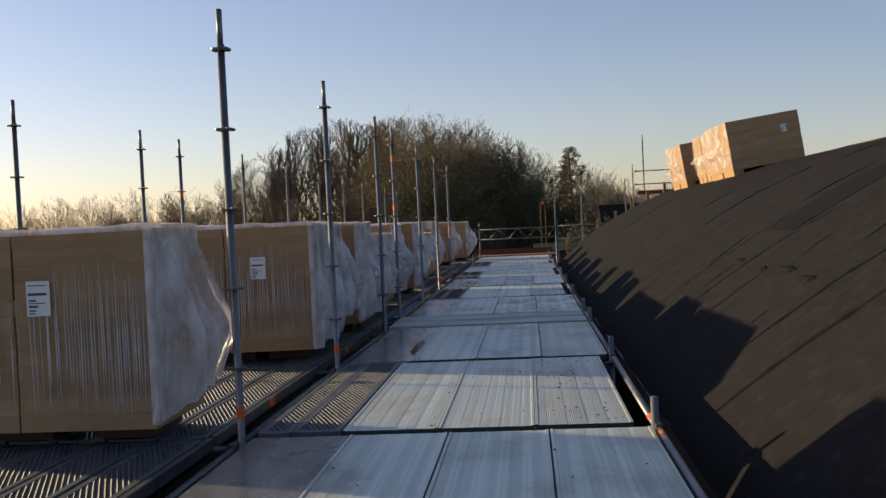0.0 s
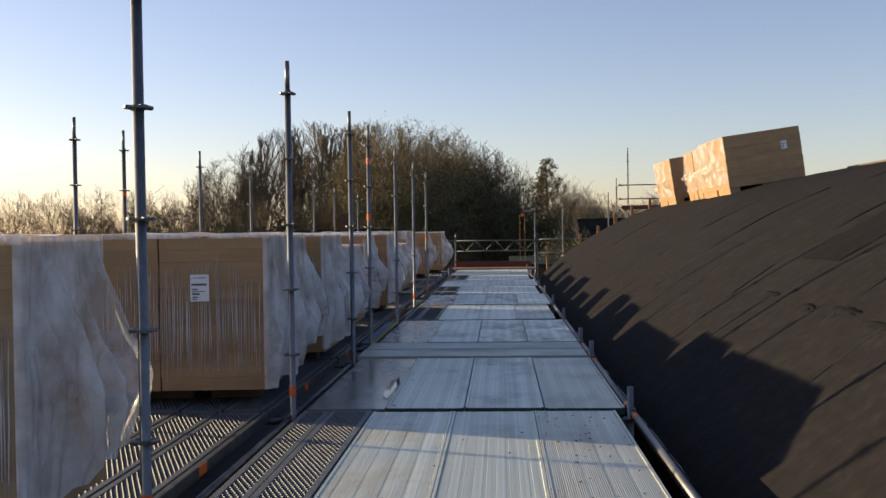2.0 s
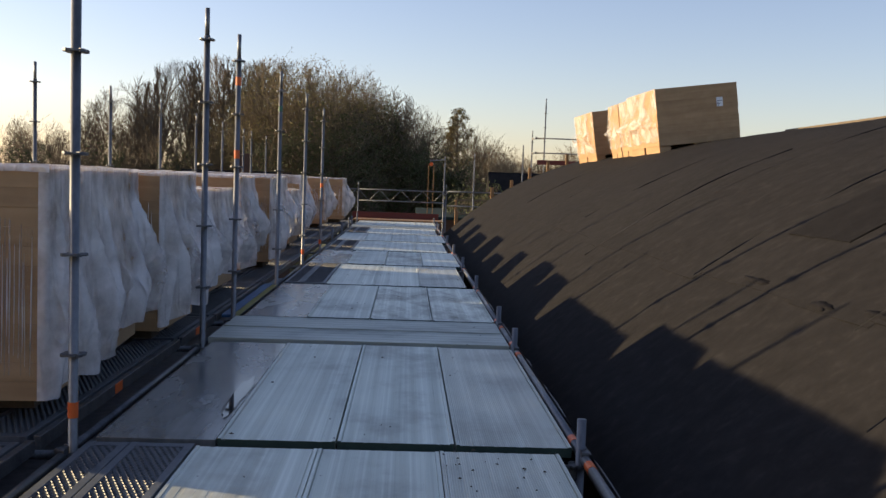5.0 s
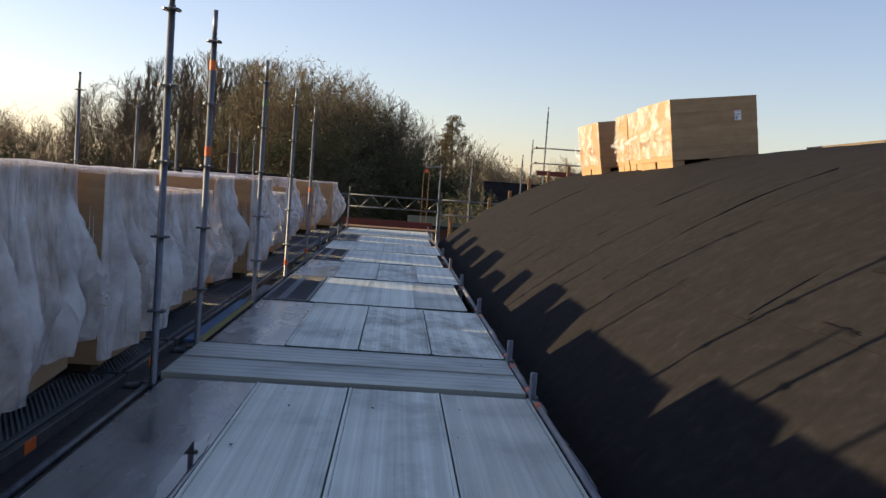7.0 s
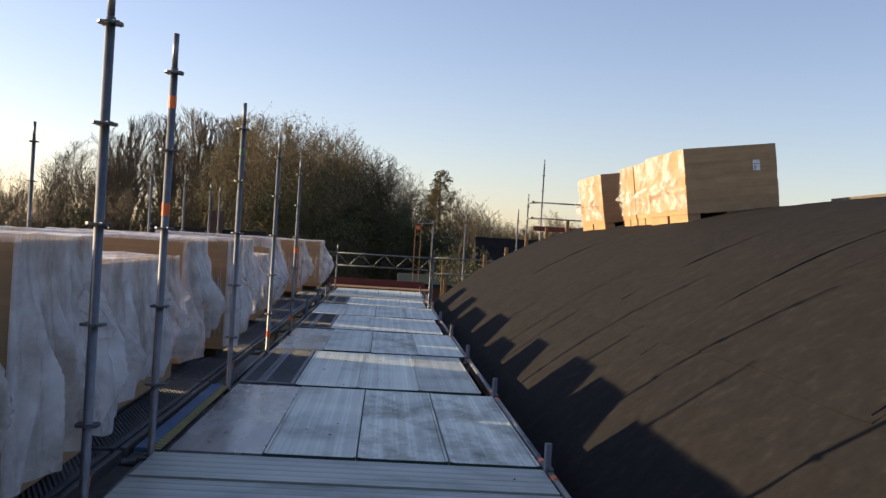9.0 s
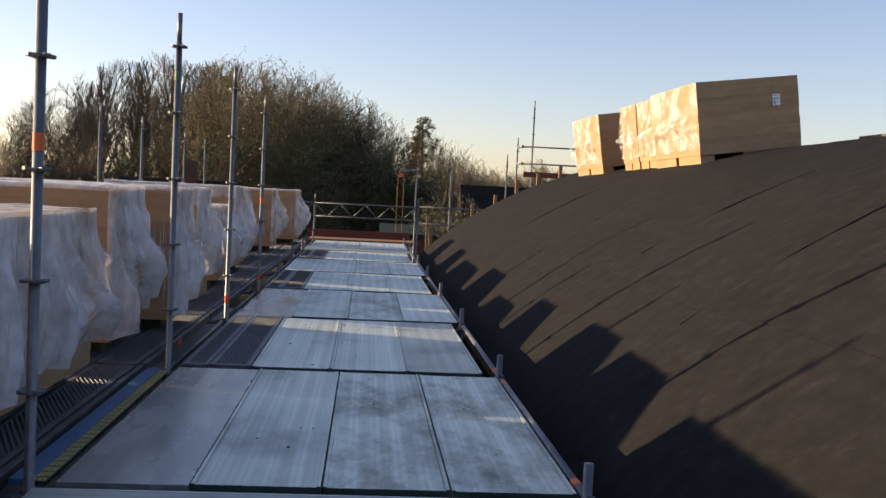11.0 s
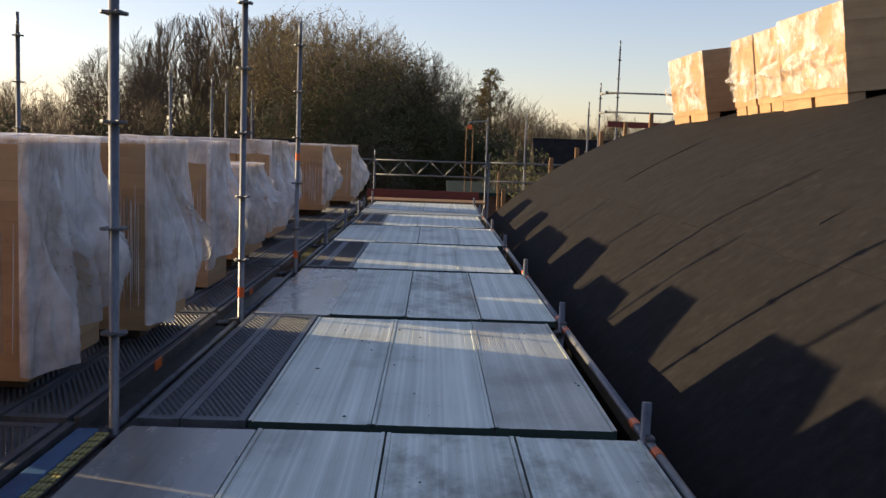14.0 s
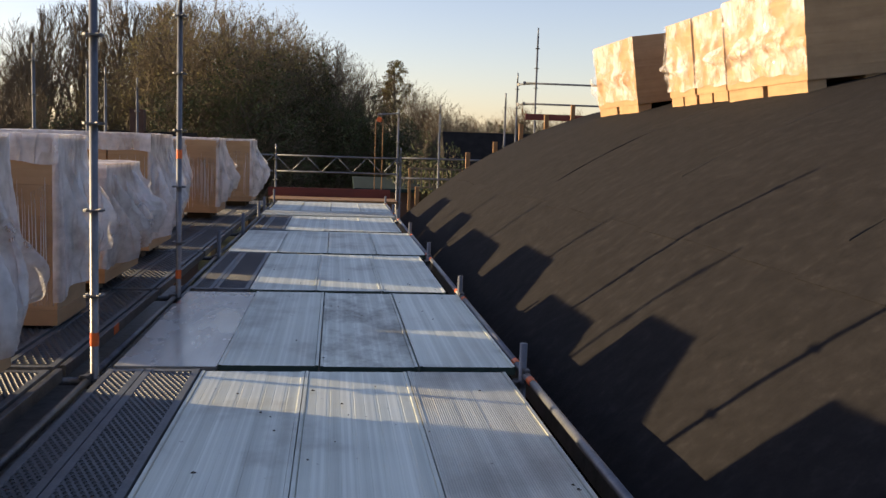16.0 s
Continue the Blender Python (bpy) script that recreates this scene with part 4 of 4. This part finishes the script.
def grow(seed, counts, trunk, centre, half, radius, spread, up, leaves=0, size=0.05):
    """A tree 15 m high: limbs that reach towards a rounded crown outline (centre height, half height, radius),
    each forking again into finer wood, with buds or small leaves at the tips."""
    rnd = random.Random(seed)
    wood, twig = ([], []), ([], [])
    leaf_v, leaf_f = [], []
    lump = rnd.uniform(0, 50)

    def room(p, d):
        """How far a shoot from p along d can go before it leaves the crown."""
        k, step = 0.0, 0.3
        while k < 9:
            q = p + d * (k + step)
            e = (q.z - centre) / half
            if q.z < centre:
                e *= 0.75
            r = radius * (0.88 + 0.30 * noise.noise((math.atan2(q.y, q.x) * 1.3, q.z * 0.28, lump)))
            if e * e + (q.x * q.x + q.y * q.y) / (r * r) > 1:
                break
            k += step
        return k

    def leafs(c, n, rad):
        for _ in range(n):
            o = c + Vector((rnd.gauss(0, rad), rnd.gauss(0, rad), rnd.gauss(0, rad)))
            a = Vector((rnd.uniform(-1, 1), rnd.uniform(-1, 1), rnd.uniform(-1, 1))).normalized() * size * rnd.uniform(0.5, 1.1)
            b = a.orthogonal().normalized() * a.length * rnd.uniform(0.5, 0.9)
            k = len(leaf_v)
            leaf_v.extend((o - a, o - b * 0.8, o + a, o + b))
            leaf_f.append((k, k + 1, k + 2, k + 3))

    def rec(p, d, length, r, level):
        pts = limb(wood if level < 2 else twig, p, d, length, r, level, rnd, spread, -0.1)
        if level >= 4:
            if leaves:
                leafs(pts[-1][0], leaves, 0.07)
            return
        count = counts[level]
        for c in range(count):
            t = (0.30 if level == 0 else 0.22) + (0.70 if level == 0 else 0.78) * (c + rnd.random()) / count
            k = min(len(pts) - 2, int(t * (len(pts) - 1)))
            q = pts[k][0].lerp(pts[k + 1][0], min(1, t * (len(pts) - 1) - k))
            dd = pts[k][1]
            ax = Matrix.Rotation(c * 2.4 + rnd.uniform(-0.5, 0.5), 3, dd) @ dd.orthogonal().normalized()
            sp = spread * rnd.uniform(0.6, 1.2)
            nd = (dd * (1 - 0.35 * sp) + ax * sp + Vector((0, 0, up))).normalized()
            free = room(q, nd)
            if level == 0:
                ll = max(0.5, free * rnd.uniform(0.6, 0.95))
            else:
                ll = max(0.25 / level, min(length * rnd.uniform(0.40, 0.66), free * rnd.uniform(0.85, 1.1) + rnd.uniform(0.05, 0.35)))
            rec(q, nd, ll, max(0.014, pts[k][2] * 0.58), level + 1)

    rec(Vector((0, 0, 0)), Vector((rnd.uniform(-0.04, 0.04), rnd.uniform(-0.04, 0.04), 1)).normalized(), trunk, 0.26, 0)
    tip = max(v.z for v in twig[0])
    for group in (wood[0], twig[0], leaf_v):
        for v in group:
            v *= 15.0 / tip
    return wood, twig, (leaf_v, leaf_f)


def raw_mesh(name, data, mat):
    me = bpy.data.meshes.new(name)
    me.from_pydata([tuple(v) for v in data[0]], [], data[1])
    me.materials.append(mat)
    return me


def tree_kind(seed, leaf_mat, *shape, **more):
    wood, twig, leaf = grow(seed, *shape, **more)
    return raw_mesh("trunk", wood, BARK), raw_mesh("crown", twig, TWIG), raw_mesh("leaves", leaf, leaf_mat) if leaf[0] else None


KINDS = {
    "bare": [tree_kind(s, None, (12, 8, 6, 5), 9.5, 9.0, 6.2, 4.2, 0.72, 0.28) for s in (11, 12, 13)],
    "slender": [tree_kind(s, None, (19, 6, 5, 4), 13.5, 9.0, 6.3, 2.3, 0.62, 0.50) for s in (14, 15, 16)],
    "budding": [tree_kind(s, LEAF_GREEN, (15, 9, 7, 5), 9.0, 8.2, 6.8, 5.6, 0.85, 0.16, leaves=3, size=0.052) for s in (21, 22)],
    "dark": [tree_kind(s, LEAF_DARK, (13, 8, 6, 4), 10.0, 8.0, 7.0, 4.2, 0.85, 0.10, leaves=4, size=0.085) for s in (31, 32)],
    "shrub": [tree_kind(s, LEAF_DARK, (9, 6, 5, 3), 10.0, 7.5, 7.5, 4.5, 0.85, 0.10, leaves=4, size=0.13) for s in (33, 34)],
    "poplar": [tree_kind(41, LEAF_GREEN, (34, 6, 5, 4), 14.5, 8.2, 7.0, 1.9, 1.0, -0.05, leaves=1, size=0.08)],
}
LABELS = {"bare": "bare deciduous tree with fine pale brown twigs", "slender": "tall slender bare tree with steep upright branches",
          "budding": "broad spring tree with fresh olive buds on its twigs", "dark": "dense dark ivy-grown tree in a thicket",
          "shrub": "dense dark evergreen shrub in a hedge belt", "poplar": "narrow upright tree with dense dark twigs"}


def tree(kind, x, y, top, rnd, wide=1.0):
    t = thing("tree", LABELS[kind], "tree", "trees beyond the site", at=(x, y, GROUND))
    trunk, crown, leaves = rnd.choice(KINDS[kind])
    s = (top - GROUND) / 15.0
    t.scale = (s * wide, s * wide, s)
    t.rotation_euler = (0, 0, rnd.uniform(0, 6.28))
    for n, me in (("trunk", trunk), ("crown", crown), ("leaves", leaves)):
        if me is not None:
            shared(n, me, t, Matrix())
    return t


rt = random.Random(5)
# across the view (tangent from the walk), distance, top above the deck, kind, width
for u, d, top, kind, wide in (
        (-0.66, 76, 5.4, "bare", 1.0), (-0.60, 70, 5.2, "bare", 1.0), (-0.55, 74, 5.8, "bare", 1.0), (-0.50, 70, 5.6, "bare", 1.0), (-0.46, 78, 6.4, "bare", 1.0), (-0.42, 68, 5.4, "bare", 1.0),
        (-0.385, 80, 6.4, "bare", 1.0), (-0.35, 70, 6.2, "bare", 1.0), (-0.325, 84, 7.7, "bare", 1.0), (-0.30, 74, 8.3, "bare", 1.1), (-0.275, 84, 10.0, "slender", 1.0), (-0.268, 72, 9.3, "bare", 1.0),
        (-0.252, 80, 11.4, "slender", 1.0), (-0.238, 75, 10.8, "slender", 1.1), (-0.222, 84, 12.2, "slender", 1.0), (-0.208, 76, 11.6, "slender", 1.1), (-0.192, 82, 12.2, "slender", 1.1),
        (-0.175, 76, 11.0, "slender", 1.2), (-0.16, 84, 12.2, "slender", 1.2), (-0.145, 78, 11.8, "slender", 1.2), (-0.125, 82, 12.1, "slender", 1.2), (-0.105, 82, 11.8, "slender", 1.2), (-0.08, 80, 11.9, "bare", 1.0),
        (-0.055, 78, 11.1, "bare", 1.0), (-0.03, 78, 10.8, "bare", 1.0), (-0.008, 76, 9.4, "bare", 1.0), (0.012, 78, 8.0, "bare", 0.9),
        (-0.108, 64, 10.3, "budding", 1.06), (-0.066, 67, 10.0, "budding", 0.9), (-0.155, 68, 7.6, "budding", 0.95), (-0.20, 68, 5.4, "budding", 0.9),
        (-0.036, 64, 7.2, "dark", 0.9), (-0.075, 61, 6.4, "dark", 1.1), (-0.125, 61, 5.4, "dark", 1.1), (0.0, 66, 4.6, "dark", 0.9), (-0.012, 66, 8.0, "bare", 0.95), (0.02, 72, 5.4, "dark", 0.8),
        (0.054, 90, 8.9, "poplar", 1.15), (0.049, 90.8, 7.2, "poplar", 1.0), (0.076, 96, 7.8, "bare", 0.8), (0.09, 94, 7.0, "bare", 0.8), (0.103, 92, 6.0, "bare", 0.8),
        (0.02, 66, 4.0, "dark", 0.8), (0.062, 72, 3.6, "dark", 0.8), (0.105, 70, 3.0, "dark", 0.9), (0.135, 90, 4.4, "bare", 0.8), (0.16, 84, 4.7, "bare", 0.8), (0.185, 88, 4.9, "bare", 0.8),
        (0.215, 92, 5.0, "bare", 0.9), (0.25, 90, 4.8, "bare", 0.9), (0.29, 96, 4.6, "bare", 0.9), (0.34, 98, 4.6, "bare", 0.9), (0.40, 98, 4.8, "bare", 0.9),
        (-0.24, 66, 4.6, "shrub", 0.9), (-0.28, 66, 4.8, "bare", 0.8), (-0.315, 66, 4.4, "shrub", 0.8), (-0.36, 64, 3.9, "bare", 0.8), (-0.40, 66, 3.8, "shrub", 0.8), (-0.45, 66, 3.6, "bare", 0.8)):
    tree(kind, 1.5 + u * d, 6.0 + d, top - 0.04 * max(0, top - 3) - 0.15, rt, wide)
# thicket below the skyline behind the end platform
for k in range(26):
    u = -0.06 + k * 0.0125 + rt.uniform(-0.004, 0.004)
    tree(rt.choice(("shrub", "shrub", "bare")), 1.5 + u * 68, 6 + rt.uniform(62, 76), rt.uniform(2.2, 3.8), rt, rt.uniform(0.8, 1.1))
# low hedge belt that closes the view under the crowns
for k in range(46):
    u = -0.75 + k * 0.027 + rt.uniform(-0.006, 0.006)
    d = rt.uniform(80, 100)
    tree("shrub", 1.5 + u * d, 6 + d, rt.uniform(1.2, 2.6), rt, 1.5)
# bushes beside the small building
for x, y, top in ((5.2, 51.6, 1.9), (5.7, 50.4, 1.6), (4.7, 53.0, 2.0), (6.6, 49.6, 0.9)):
    tree("shrub", x, y, top, rt, 0.8)
# low bare wood that shows over the roof edge
for k in range(15):
    u, d = 0.115 + k * 0.018 + rt.uniform(-0.005, 0.005), rt.uniform(84, 96)
    tree("bare", 1.5 + u * d, 6 + d, rt.uniform(4.2, 5.4), rt, rt.uniform(0.8, 1.0))
    if k % 2:
        tree("shrub", 1.5 + u * d, 3 + d, rt.uniform(2.6, 3.3), rt, 1.2)
